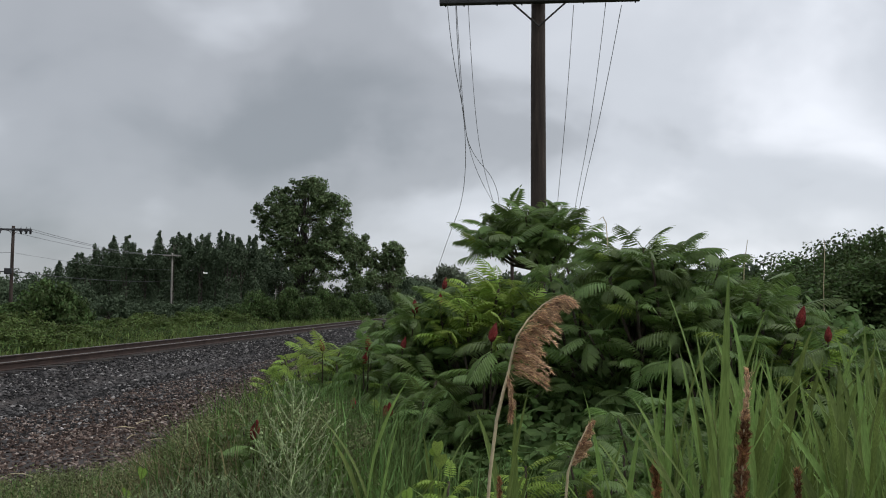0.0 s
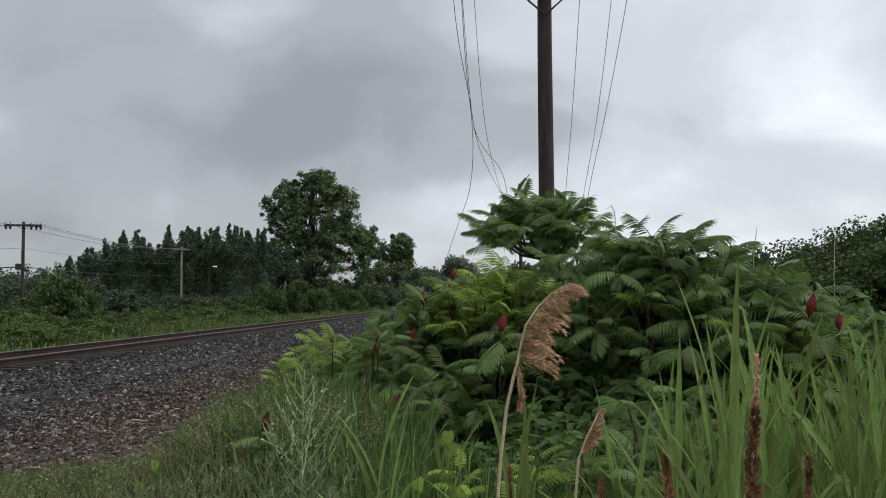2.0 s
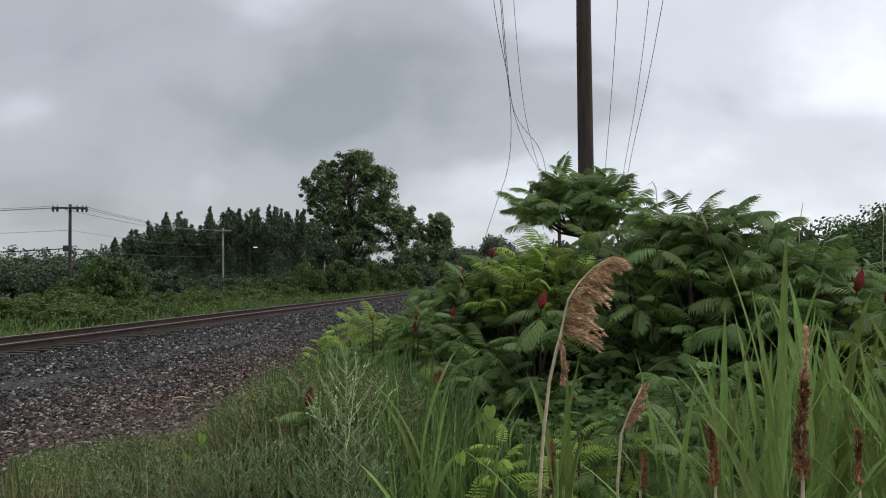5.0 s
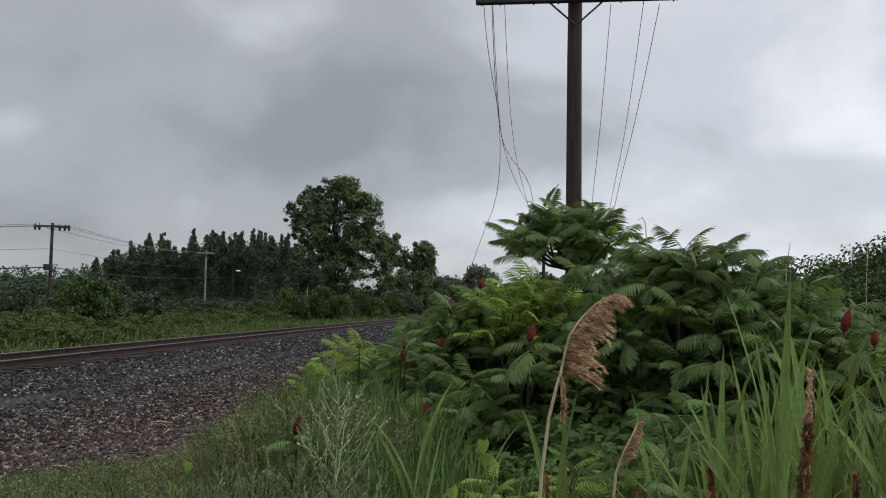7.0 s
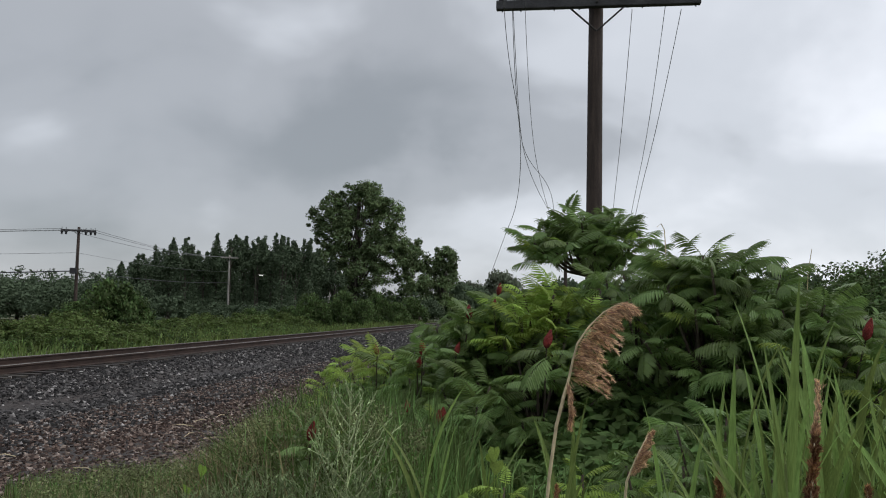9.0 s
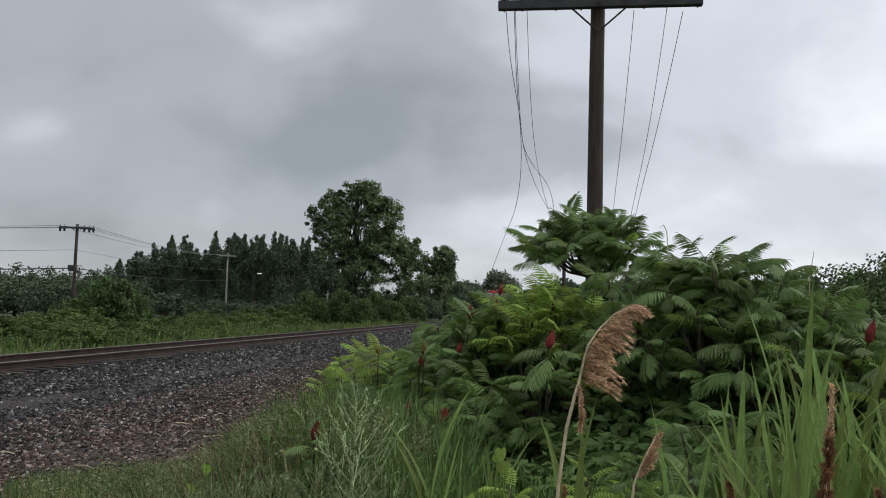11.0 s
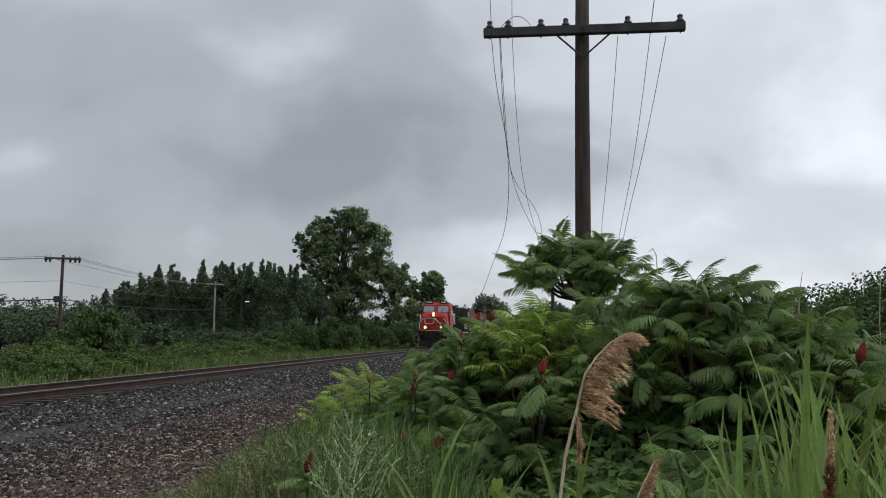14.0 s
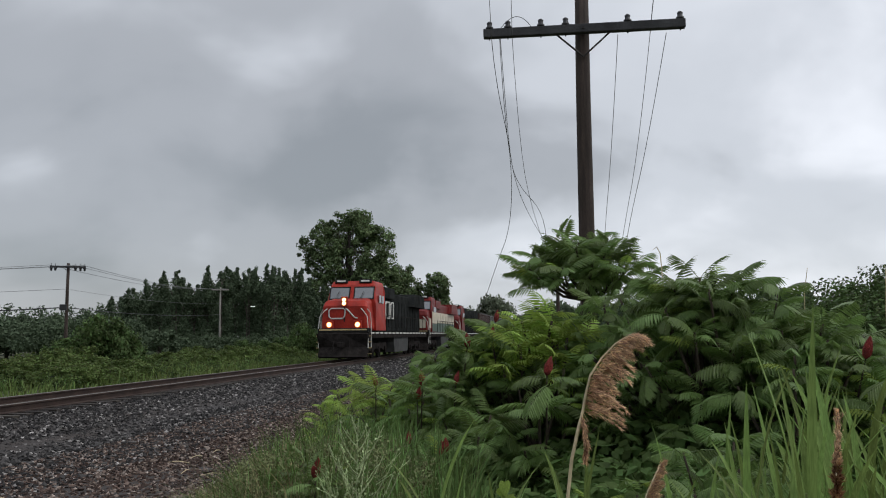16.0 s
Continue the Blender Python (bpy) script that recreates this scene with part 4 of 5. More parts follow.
    for k in range(12):
        for x in (-1.1, 1.1):
            part("hood_door", box(bmesh.new(), x - 0.018, x + 0.018, 5.5 + k * 1.1, 6.45 + k * 1.1, 1.95 if not band else 2.55, 3.7 if not band else 3.4, 0.008), hood if not band else band, t)
    part("radiator", prism(bmesh.new(), [(L - 6.2, 3.5), (L - 5.8, 4.45), (L - 1.6, 4.45), (L - 1.2, 3.5)], -1.5, 1.5), hood, t)
    part("exhaust_stack", box(bmesh.new(), -0.5, 0.5, 10.2, 11.0, 4.2, 4.62, 0.05), M_BLACK, t)
    part("dynamic_brake", box(bmesh.new(), -1.3, 1.3, 5.8, 8.8, 3.75, 4.5, 0.08), hood, t)
    part("air_horn", tube(bmesh.new(), [(0.3, 3.6, 4.68), (0.3, 3.6, 4.85), (0.3, 3.3, 4.9)], 0.05, 6), M_BLACK, t)
    part("fuel_tank", prism(bmesh.new(), [(8.0, 0.95), (8.2, 0.3), (12.8, 0.3), (13.0, 0.95), (13.0, 1.25), (8.0, 1.25)], -1.4, 1.4), M_TANK, t)
    truck(t, 4.2, 3, first)
    truck(t, L - 4.2, 3, first)
    return t


def freight_car(name, label, paint, first):
    t = tagged(new(name), label, "freight car", "train")
    L = 16.8
    part("body", box(bmesh.new(), -1.5, 1.5, 0.5, L - 0.5, 1.1, 4.3, 0.05), paint, t)
    part("roof", prism(bmesh.new(), [(0.45, 4.3), (0.45, 4.36), (L - 0.45, 4.36), (L - 0.45, 4.3)], -1.55, 1.55), M_CAR, t)
    for k in range(14):
        for x in (-1.52, 1.52):
            part("side_post", box(bmesh.new(), x - 0.035, x + 0.035, 0.8 + k * 1.16, 0.92 + k * 1.16, 1.15, 4.2), paint, t)
    part("ladder", tube(bmesh.new(), [(1.45, 0.46, 1.1), (1.45, 0.46, 4.3)], 0.03, 5), M_UNDER, t)
    part("underframe", box(bmesh.new(), -1.3, 1.3, 0.1, L - 0.1, 0.85, 1.1, 0.02), M_UNDER, t)
    truck(t, 2.2, 2, first)
    truck(t, L - 2.2, 2, first)
    return t


def train():
    first = [None]
    rows = []
    lead = locomotive("locomotive", "red-nosed black freight locomotive with lit headlights and white stripes", M_RED, M_BLACK, None, None, True, first)
    rows.append((lead, 45.3))
    second = locomotive("locomotive", "second locomotive in red, white and dull green bands", M_MAROON, M_MAROON, M_CREAM, M_GREENP, False, first)
    rows.append((second, 66.7))
    third = locomotive("locomotive", "third locomotive in worn dark red and black", M_MAROON, M_BLACK, None, None, False, first)
    rows.append((third, 88.1))
    s = 109.6
    for k, (paint, word) in enumerate(((M_BROWNCAR, "brown"), (M_CAR, "grey"), (M_CAR, "grey"), (M_BROWNCAR, "brown"), (M_CAR, "grey"))):
        rows.append((freight_car("boxcar", f"{word} ribbed steel boxcar behind the locomotives", paint, first), s))
        s += 17.2
    return rows


TRAIN = train()


# ---- sumac ----
def sumac_leaf(name, length, pairs, droop, material, seed):
    """A compound leaf along +x: an arching stalk with a comb of paired, hanging leaflets."""
    rg = random.Random(seed)
    verts, faces = [], []

    def spine(u):
        return Vector((length * (u - 0.16 * u * u), 0.03 * length * math.sin(3 * u + seed), length * (0.26 * u - 0.66 * droop * u * u)))

    n = 7
    for i in range(n):
        p, w = spine(i / (n - 1)), 0.004 * (1 - 0.7 * i / (n - 1))
        verts += [p + Vector((0, w, 0)), p - Vector((0, w, 0)), p - Vector((0, 0, w * 1.5))]
    for i in range(n - 1):
        a, b = 3 * i, 3 * i + 3
        faces += [(a, a + 1, b + 1, b), (a + 1, a + 2, b + 2, b + 1), (a + 2, a, b, b + 2)]
    hang = {-1: rg.uniform(0.15, 0.7), 1: rg.uniform(0.15, 0.7), 0: 0.3}
    spots = [(0.15 + 0.82 * k / pairs, side) for k in range(pairs) for side in (-1, 1)] + [(0.985, 0)]
    for u, side in spots:
        p = spine(u)
        d = (spine(min(1, u + 0.03)) - spine(u - 0.03)).normalized()
        l = length * 0.235 * (0.55 + 0.75 * math.sin(math.pi * min(1, (u + 0.12) * 0.88))) * rg.uniform(0.92, 1.06)
        w = l * 0.1
        ang = radians(rg.uniform(60, 68)) * (1 - 0.4 * u)
        drop = hang[side] + rg.uniform(-0.1, 0.1)
        dr = (d * math.cos(ang) + Vector((0, side, 0)) * math.sin(ang) + Vector((0, 0, -drop))).normalized() if side else d
        across = dr.cross(Vector((0, 0, 1))).normalized()
        up = across.cross(dr).normalized()
        fall = Vector((0, 0, -l))
        m1, m2 = p + dr * l * 0.28 + fall * 0.01, p + dr * l * 0.64 + fall * 0.07
        tip = p + dr * l * 0.98 + fall * 0.2
        i = len(verts)
        verts += [p, m1 + across * w + up * w * 0.4, m1, m1 - across * w + up * w * 0.4, m2 + across * w * 0.78 + up * w * 0.3, m2, m2 - across * w * 0.78 + up * w * 0.3, tip]
        faces += [(i, i + 2, i + 1), (i, i + 3, i + 2), (i + 1, i + 2, i + 5, i + 4), (i + 2, i + 3, i + 6, i + 5), (i + 4, i + 5, i + 7), (i + 5, i + 6, i + 7)]
    me = bpy.data.meshes.new(name)
    me.from_pydata([tuple(v) for v in verts], [], faces)
    me.materials.append(material)
    return me


GREEN = [sumac_leaf("leaf", l, p, dr, M_SUMAC, i) for i, (l, p, dr) in enumerate(((0.5, 13, 0.5), (0.44, 12, 0.62), (0.52, 13, 0.58), (0.42, 12, 0.8), (0.38, 11, 0.4)))]
YOUNG = [sumac_leaf("leaf", l, p, dr, M_SUMAC_Y, i + 9) for i, (l, p, dr) in enumerate(((0.36, 9, 0.5), (0.42, 10, 0.4), (0.32, 8, 0.65)))]


def cone_mesh():
    bm = bmesh.new()
    bmesh.ops.create_icosphere(bm, subdivisions=3, radius=1)
    for v in bm.verts:
        k = 1 + 0.22 * noise.noise(v.co * 5) + 0.12 * noise.noise(v.co * 13)
        z = v.co.z
        taper = 1.0 - 0.42 * z - 0.12 * z * z
        v.co = Vector((v.co.x * 0.028 * taper * k, v.co.y * 0.028 * taper * k, 0.075 * z * (0.9 + 0.1 * k) + 0.06))
    me = bpy.data.meshes.new("fruit_cone")
    bm.to_mesh(me)
    bm.free()
    me.materials.append(M_CONE)
    return me


CONE = cone_mesh()


def on_mesh(name, me, parent, m):
    ob = new(name, me)
    ob.parent = parent
    ob.matrix_basis = m
    return ob


def rosette(parent, tip, rg, leaves, count, k, out=0.0, flat=0.0):
    a0 = rg.uniform(0, 360)
    for i in range(count):
        az = a0 + i * 137.5 + rg.uniform(-14, 14)
        rise = rg.uniform(-26, 44) * (1 - flat) + (14 if i < 2 else 0) * (1 - flat)
        m = Matrix.Translation(tip) @ pose(0, 0, -0.012 * i, rg.uniform(-34, 34), -rise, az) @ Matrix.Diagonal((k * rg.uniform(0.52, 0.98),) * 3).to_4x4()
        on_mesh("leaf", rg.choice(YOUNG if rg.random() < 0.04 else leaves), parent, m)


def sumac(label, base, tips, leaves=GREEN, count=9, k=1.0, cones=(), seed=1, flat=0.0, fork_at=0.6):
    rg = random.Random(seed)
    t = tagged(new("sumac_shrub"), label, "shrub", "sumac thicket")
    bm = bmesh.new()
    b = Vector(base)
    fork = b + Vector((rg.uniform(-0.1, 0.1), rg.uniform(-0.1, 0.1), max(0.25, fork_at * (sum(p.z for p in tips) / len(tips)))))
    tube(bm, [b - Vector((0, 0, 0.1)), b.lerp(fork, 0.5) + Vector((0.03, 0, 0)), fork], [0.045 * k * k, 0.038 * k * k, 0.032 * k * k], 7)
    part("trunk", bm, M_TWIG, t, smooth=True)
    for p in tips:
        mid = fork.lerp(p, 0.55) + Vector((rg.uniform(-0.08, 0.08), rg.uniform(-0.08, 0.08), -0.12 * (p - fork).length))
        part("branch", tube(bmesh.new(), [fork, mid, p], [0.022 * k * k, 0.016 * k * k, 0.009 * k], 6), M_TWIG, t, smooth=True)
        rosette(t, p, rg, leaves, count, k, flat=flat)
    for c in cones:
        mid = fork.lerp(c, 0.6) - Vector((0, 0, 0.14 * (c - fork).length))
        part("branch", tube(bmesh.new(), [fork, mid, c], [0.014 * k, 0.009 * k, 0.005], 6), M_TWIG, t, smooth=True)
        rosette(t, c - Vector((0, 0, 0.02)), rg, leaves, 6, k * 0.95)
        q = rg.uniform(0.62, 0.95)
        on_mesh("fruit_cone", CONE, t, Matrix.Translation(c) @ pose(0, 0, 0, rg.uniform(-20, 20), rg.uniform(-20, 20), rg.uniform(0, 360)) @ Matrix.Diagonal((q, q, q * rg.uniform(0.85, 1.1), 1)))
    return t


def dome_tips(center, rx, rz, n, seed, low=-0.2):
    """Branch tips spread over a dome."""
    rg = random.Random(seed)
    tips = []
    for i in range(n):
        z = 1 - (1 - low) * (i + 0.5) / n
        a = i * 2.39996 + rg.uniform(-0.3, 0.3)
        r = math.sqrt(max(0, 1 - z * z)) * rg.uniform(0.8, 1.05)
        tips.append(Vector((center.x + rx * r * math.cos(a), center.y + rx * r * math.sin(a), center.z + rz * z * rg.uniform(0.9, 1.05))))
    return tips


def sumacs():
    g, y = "green staghorn sumac shrub with feathery drooping leaves", "young yellow-green sumac shrub with drooping feathery leaves"
    # bearing, rise of the top, distance, half width, depth of the dome, tips, leaves, scale
    west = [
        (0.11, 0.121, 8.6, 0.6, 0.38, 18, g, GREEN, 0.95, -0.12),
        (0.03, 0.022, 7.6, 0.5, 0.6, 14, g, GREEN, 0.95, -0.5),
        (0.06, 0.036, 6.9, 0.42, 0.4, 10, y, YOUNG, 1.2, -0.3),
        (-0.047, -0.002, 7.5, 0.46, 0.6, 12, g, GREEN, 0.9, -0.5),
        (-0.1, -0.055, 7.0, 0.5, 0.5, 10, g, GREEN, 0.85, -0.5),
        (-0.14, -0.045, 7.6, 0.6, 0.45, 15, y, YOUNG, 0.8, -0.3),
        (-0.215, -0.13, 4.0, 0.26, 0.32, 8, g, GREEN, 0.55, -0.4),
    ]
    east = [
        (0.19, 0.075, 6.6, 0.62, 0.7, 17, g, GREEN, 0.9, -0.6),
        (0.25, 0.08, 6.1, 0.5, 0.7, 15, g, GREEN, 0.9, -0.6),
        (0.315, 0.058, 6.2, 0.6, 0.7, 14, g, GREEN, 0.9, -0.6),
        (0.395, 0.026, 6.0, 0.62, 0.7, 14, g, GREEN, 0.9, -0.6),
        (0.475, -0.03, 5.8, 0.55, 0.7, 12, g, GREEN, 0.9, -0.6),
        (0.545, -0.045, 5.6, 0.5, 0.6, 10, g, GREEN, 0.85, -0.6),
    ]
    middle = [
        (0.06, -0.03, 6.4, 0.6, 0.7, 8, g, GREEN, 0.9, -0.25),
        (-0.03, -0.075, 6.2, 0.5, 0.6, 7, g, GREEN, 0.85, -0.25),
        (0.17, -0.085, 6.1, 0.6, 0.6, 4, g, GREEN, 0.9, -0.25),
        (0.29, -0.085, 5.8, 0.6, 0.6, 4, g, GREEN, 0.9, -0.25),
        (0.44, -0.06, 5.2, 0.6, 0.7, 7, g, GREEN, 0.9, -0.25),
    ]
    low_growth = [
        (0.065, -0.17, 2.9, 0.28, 0.3, 5, y, YOUNG, 0.5, -0.4),
        (0.2, -0.15, 2.9, 0.24, 0.3, 6, g, GREEN, 0.5, -0.4),
        (0.255, -0.1, 3.6, 0.3, 0.4, 8, y, GREEN, 0.55, -0.4),
        (0.24, 0.088, 6.2, 0.14, 0.3, 3, g, GREEN, 0.9, -0.1),
        (0.278, 0.074, 6.1, 0.14, 0.3, 3, g, GREEN, 0.9, -0.1),
        (-0.012, 0.018, 7.2, 0.2, 0.4, 6, g, GREEN, 0.85, -0.4),
        (0.13, -0.2, 3.0, 0.26, 0.3, 5, y, YOUNG, 0.5, -0.4),
        (0.335, -0.005, 5.5, 0.32, 0.3, 4, g, GREEN, 0.9, -0.1),
        (0.43, -0.03, 5.3, 0.34, 0.3, 3, y, YOUNG, 0.85, -0.1),
        (0.375, 0.03, 5.7, 0.3, 0.3, 4, g, GREEN, 0.95, -0.1),
    ]
    rows = west + east + middle + low_growth
    fruits = {1: [(0.0052, 0.0291, 7.2), (-0.0003, 0.0111, 6.7)], 3: [(-0.0301, 0.0, 6.8), (-0.045, -0.044, 6.6)], 4: [(-0.0921, -0.0615, 6.3), (-0.086, -0.0449, 6.3)], 5: [(-0.142, -0.0464, 6.8)],
              13: [(0.0639, -0.031, 5.6)], 14: [(-0.1036, -0.1129, 5.5), (-0.0602, -0.1217, 5.4), (-0.066, -0.127, 5.4)], 6: [(-0.2226, -0.1431, 3.65)], 11: [(0.4748, -0.0292, 5.0)], 10: [(0.44, -0.012, 5.2)]}
    for i, (r, up, d, rx, rz, n, label, leaves, k, low) in enumerate(rows):
        top = sight(r, up, d)
        c = top - Vector((0, 0, rz + 0.05))
        tips = dome_tips(c, rx, rz, int(n * 1.5), 50 + i, low)
        tips = [p for p in tips if p.z > 0.25]
        cones = [sight(*f) - Vector((0, 0, 0.07)) for f in fruits.get(i, ())]
        lab = label.replace("shrub with", "shrub with red fruit cones and") if cones else label
        sumac(lab, (c.x, c.y, 0), tips, leaves, 11, k, cones, 70 + i, fork_at=0.84 if i == 0 else 0.6)


sumacs()


def undergrowth():
    b = bush("bramble_bush", "shaded dark green broad-leaved undergrowth bush", 1.7, 1.6, M_SHADE, 61, 0.06, 80, 60, group="undergrowth")
    rg = random.Random(8)
    spots = [(-0.08, 8.4, 0.9), (0.0, 8.4, 1.0), (0.07, 8.2, 1.1), (0.14, 8.0, 1.2), (0.2, 7.6, 1.35), (0.27, 7.2, 1.35), (0.34, 7.2, 1.3), (0.42, 7.2, 1.25), (0.5, 7.0, 1.15), (0.57, 6.8, 1.05), (0.24, 6.0, 0.85), (0.35, 5.8, 0.85), (0.14, 6.2, 0.75), (0.47, 5.4, 0.8), (0.03, 6.6, 0.65), (0.55, 5.2, 0.8), (-0.15, 8.2, 0.6), (0.1, 5.5, 0.6), (0.19, 5.3, 0.7), (0.29, 5.1, 0.72), (0.39, 4.9, 0.7), (-0.02, 6.0, 0.55), (-0.07, 6.6, 0.6)]
    for i, (r, d, k) in enumerate(spots):
        (put if i == 0 else put_copy)(b, r * d, d, rg.uniform(0, 360), 0.9, k)


undergrowth()


# ---- grasses ----
def blades(name, label, rows, material, category="grass"):
    """rows: base (n, 3), height, width, lean direction and lean, as arrays."""
    b, h, w, az, lean = rows
    k = len(h)
    d = np.stack([np.cos(az), np.sin(az), np.zeros(k)], 1)
    a = np.stack([-np.sin(az + 0.7), np.cos(az + 0.7), np.zeros(k)], 1) * w[:, None] / 2
    up = np.array([0, 0, 1.0])
    p1 = b + d * (lean * h * 0.18)[:, None] + up * (h * 0.5)[:, None]
    p2 = b + d * (lean * h * 0.5)[:, None] + up * (h * 0.82)[:, None]
    p3 = b + d * (lean * h)[:, None] + up * (h * (1 - 0.25 * lean))[:, None]
    v = np.stack([b - a * 0.7, b + a * 0.7, p1 - a, p1 + a, p2 - a * 0.7, p2 + a * 0.7, p3], 1).reshape(-1, 3)
    o = 7 * np.arange(k)[:, None]
    quads = np.concatenate([o + np.array([[0, 1, 3, 2]]), o + np.array([[2, 3, 5, 4]])]).tolist()
    tris = (o + np.array([[4, 5, 6]])).tolist()
    ob = mesh_object(name, v.tolist(), quads + tris, material)
    tagged(ob, label, category, kind="stuff")
    return ob


def scatter_sight(k, r_range, d_range, tops, drop, width, lean, seed):
    """Blades whose tops stay under a sloping line of growth."""
    rg = np.random.default_rng(seed)
    r = rg.uniform(*r_range, k)
    d = d_range[0] + (d_range[1] - d_range[0]) * rg.random(k) ** 0.8
    top = np.interp(r, [t[0] for t in tops], [t[1] for t in tops]) - drop * rg.random(k) ** 1.3
    h = EYE + top * d
    keep = h > 0.12
    r, d, h = r[keep], d[keep], h[keep]
    k = len(h)
    base = np.stack([r * d, d, np.zeros(k)], 1)
    return base, h, width * (0.5 + rg.random(k)), rg.uniform(0, math.tau, k), lean * rg.random(k)


def grasses():
    tops = [(-0.6, -0.215), (-0.37, -0.185), (-0.31, -0.14), (-0.27, -0.105), (-0.2, -0.07), (-0.1, -0.075), (0.05, -0.12), (0.2, -0.12)]
    blades("tall_grass", "tall fine green grass at the gravel's edge", scatter_sight(7000, (-0.6, -0.02), (3.6, 7.5), tops, 0.13, 0.009, 0.35, 1), M_GRASS)
    low = [(a, b - 0.02) for a, b in tops]
    blades("weedy_grass", "thin dry and green weeds at the gravel's edge", scatter_sight(3800, (-0.6, -0.2), (3.4, 6.5), low, 0.08, 0.006, 0.5, 2), M_DRY)
    under = [(-0.3, -0.16), (-0.05, -0.13), (0.05, -0.17), (0.25, -0.16), (0.6, -0.1)]
    blades("tall_grass", "tall shaded green grass before the sumac", scatter_sight(3200, (-0.25, 0.6), (3.2, 5.2), under, 0.2, 0.011, 0.35, 3), M_GRASS)
    edge = [(-0.42, -0.215), (-0.36, -0.185), (-0.3, -0.145), (-0.24, -0.115)]
    blades("dry_grass", "short brown dry grass along the gravel's edge", scatter_sight(1500, (-0.42, -0.235), (4.4, 6.6), edge, 0.05, 0.007, 0.7, 9), M_DRY)
    # weeds and grass beyond the railway
    rg = np.random.default_rng(5)
    k = 45000
    s, n = 8 + 100 * rg.random(k) ** 1.5, -15.6 - 22 * rg.random(k) ** 1.3
    base = np.outer(s, U) + np.outer(n, N)
    h = (0.12 + 0.5 * rg.random(k) ** 2.0) * np.clip((-15.0 - n) / 2.5, 0.3, 1.0)
    blades("verge_weeds", "bright green grass and weeds beyond the railway", (base, h, 0.03 + 0.03 * rg.random(k), rg.uniform(0, math.tau, k), 0.9 * rg.random(k)), M_VERGE)
    # broad-leaved weeds in drifts among that grass
    rp = random.Random(14)
    clumps = []
    while len(clumps) < 1500:
        s, n = 8 + 75 * rp.random() ** 1.3, -16.4 - 14 * rp.random()
        if noise.noise((s * 0.16, n * 0.3, 4.4)) < rp.uniform(-0.35, 0.25) + 0.35 * (n > -18.5):
            continue
        q = along(s, n)
        r = rp.uniform(0.16, 0.4)
        clumps.append((q.x, q.y, r * rp.uniform(0.5, 1.3), r))
    for name, share_of, material, word in (("verge_foliage", clumps[::2], M_BUSHPALE, "yellow-green"), ("verge_foliage", clumps[1::2], M_BUSH, "mid-green")):
        ob = leaf_cloud(name, share_of, 46, 0.05, material, None, 45)
        tagged(ob, f"{word} leafy weeds in drifts beyond the railway", "weeds", kind="stuff")


grasses()


def weed_leaves():
    """Small-leaved low weeds among the near grass."""
    rg = random.Random(3)
    tops = [(-0.6, -0.22), (-0.37, -0.19), (-0.31, -0.15), (-0.2, -0.12), (-0.1, -0.13)]
    clumps = []
    for _ in range(620):
        r, d = rg.uniform(-0.58, -0.08), rg.uniform(3.6, 6.0)
        up = np.interp(r, [t[0] for t in tops], [t[1] for t in tops]) - rg.uniform(0.0, 0.1)
        p = sight(r, up, d)
        if p.z > 0.1:
            clumps.append((p.x, p.y, p.z, rg.uniform(0.05, 0.11)))
    ob = leaf_cloud("weed_foliage", clumps, 60, 0.008, M_WEEDLEAF, None, 44)
    tagged(ob, "small-leaved grey-green weeds among the grass", "weeds", kind="stuff")


weed_leaves()


# ---- common reeds ----
def blade_mesh(length, width, bend, twist, seed):
    verts, faces, n = [], [], 8
    for i in range(n + 1):
        u = i / n
        w = width * min(1.0, 0.45 + 3 * u) * (1 - u ** 2.2) / 2
        x, z = length * bend * u ** 2.2, length * (u - 0.35 * bend * u ** 3)
        a = twist * u
        side = Vector((math.sin(a), math.cos(a), 0))
        p = Vector((x, 0, z))
        verts += [p + side * w, p + Vector((w * 0.35, 0, -w * 0.1)), p - side * w]
    for i in range(n):
        a, b = 3 * i, 3 * i + 3
        faces += [(a, a + 1, b + 1, b), (a + 1, a + 2, b + 2, b + 1)]
    me = bpy.data.meshes.new("blade")
    me.from_pydata([tuple(v) for v in verts], [], faces)
    me.materials.append(M_REED)
    me.polygons.foreach_set("use_smooth", [True] * len(me.polygons))
    return me


BLADES = [blade_mesh(l, w, b, tw, i) for i, (l, w, b, tw) in enumerate(((0.5, 0.018, 0.3, 0.4), (0.42, 0.026, 0.12, 0.8), (0.55, 0.014, 0.4, 0.3), (0.38, 0.022, 0.05, 0.2), (0.46, 0.028, 0.2, 1.2)))]


def reed_plant(height, count, seed):
    rg = random.Random(seed)
    t = tagged(new("common_reed"), "green common reed with long pointed upright blades", "reed", "reeds")
    part("stem", tube(bmesh.new(), [(0, 0, -0.05), (0.01, 0, height * 0.5), (0, 0.01, height - 0.25)], [0.005, 0.0045, 0.003], 6), M_REED, t, smooth=True)
    for i in range(count):
        z = height - 0.3 - (count - 1 - i) * 0.105 * rg.uniform(0.9, 1.1)
        az = (0 if i % 2 else 180) + rg.uniform(-45, 45)
        tilt = rg.uniform(6, 27) if i < count - 2 else rg.uniform(2, 12)
        me = rg.choice(BLADES)
        on_mesh("blade", me, t, pose(0, 0, z, 0, tilt, az) @ Matrix.Diagonal((1, 1, rg.uniform(0.8, 1.1), 1)))
    return t


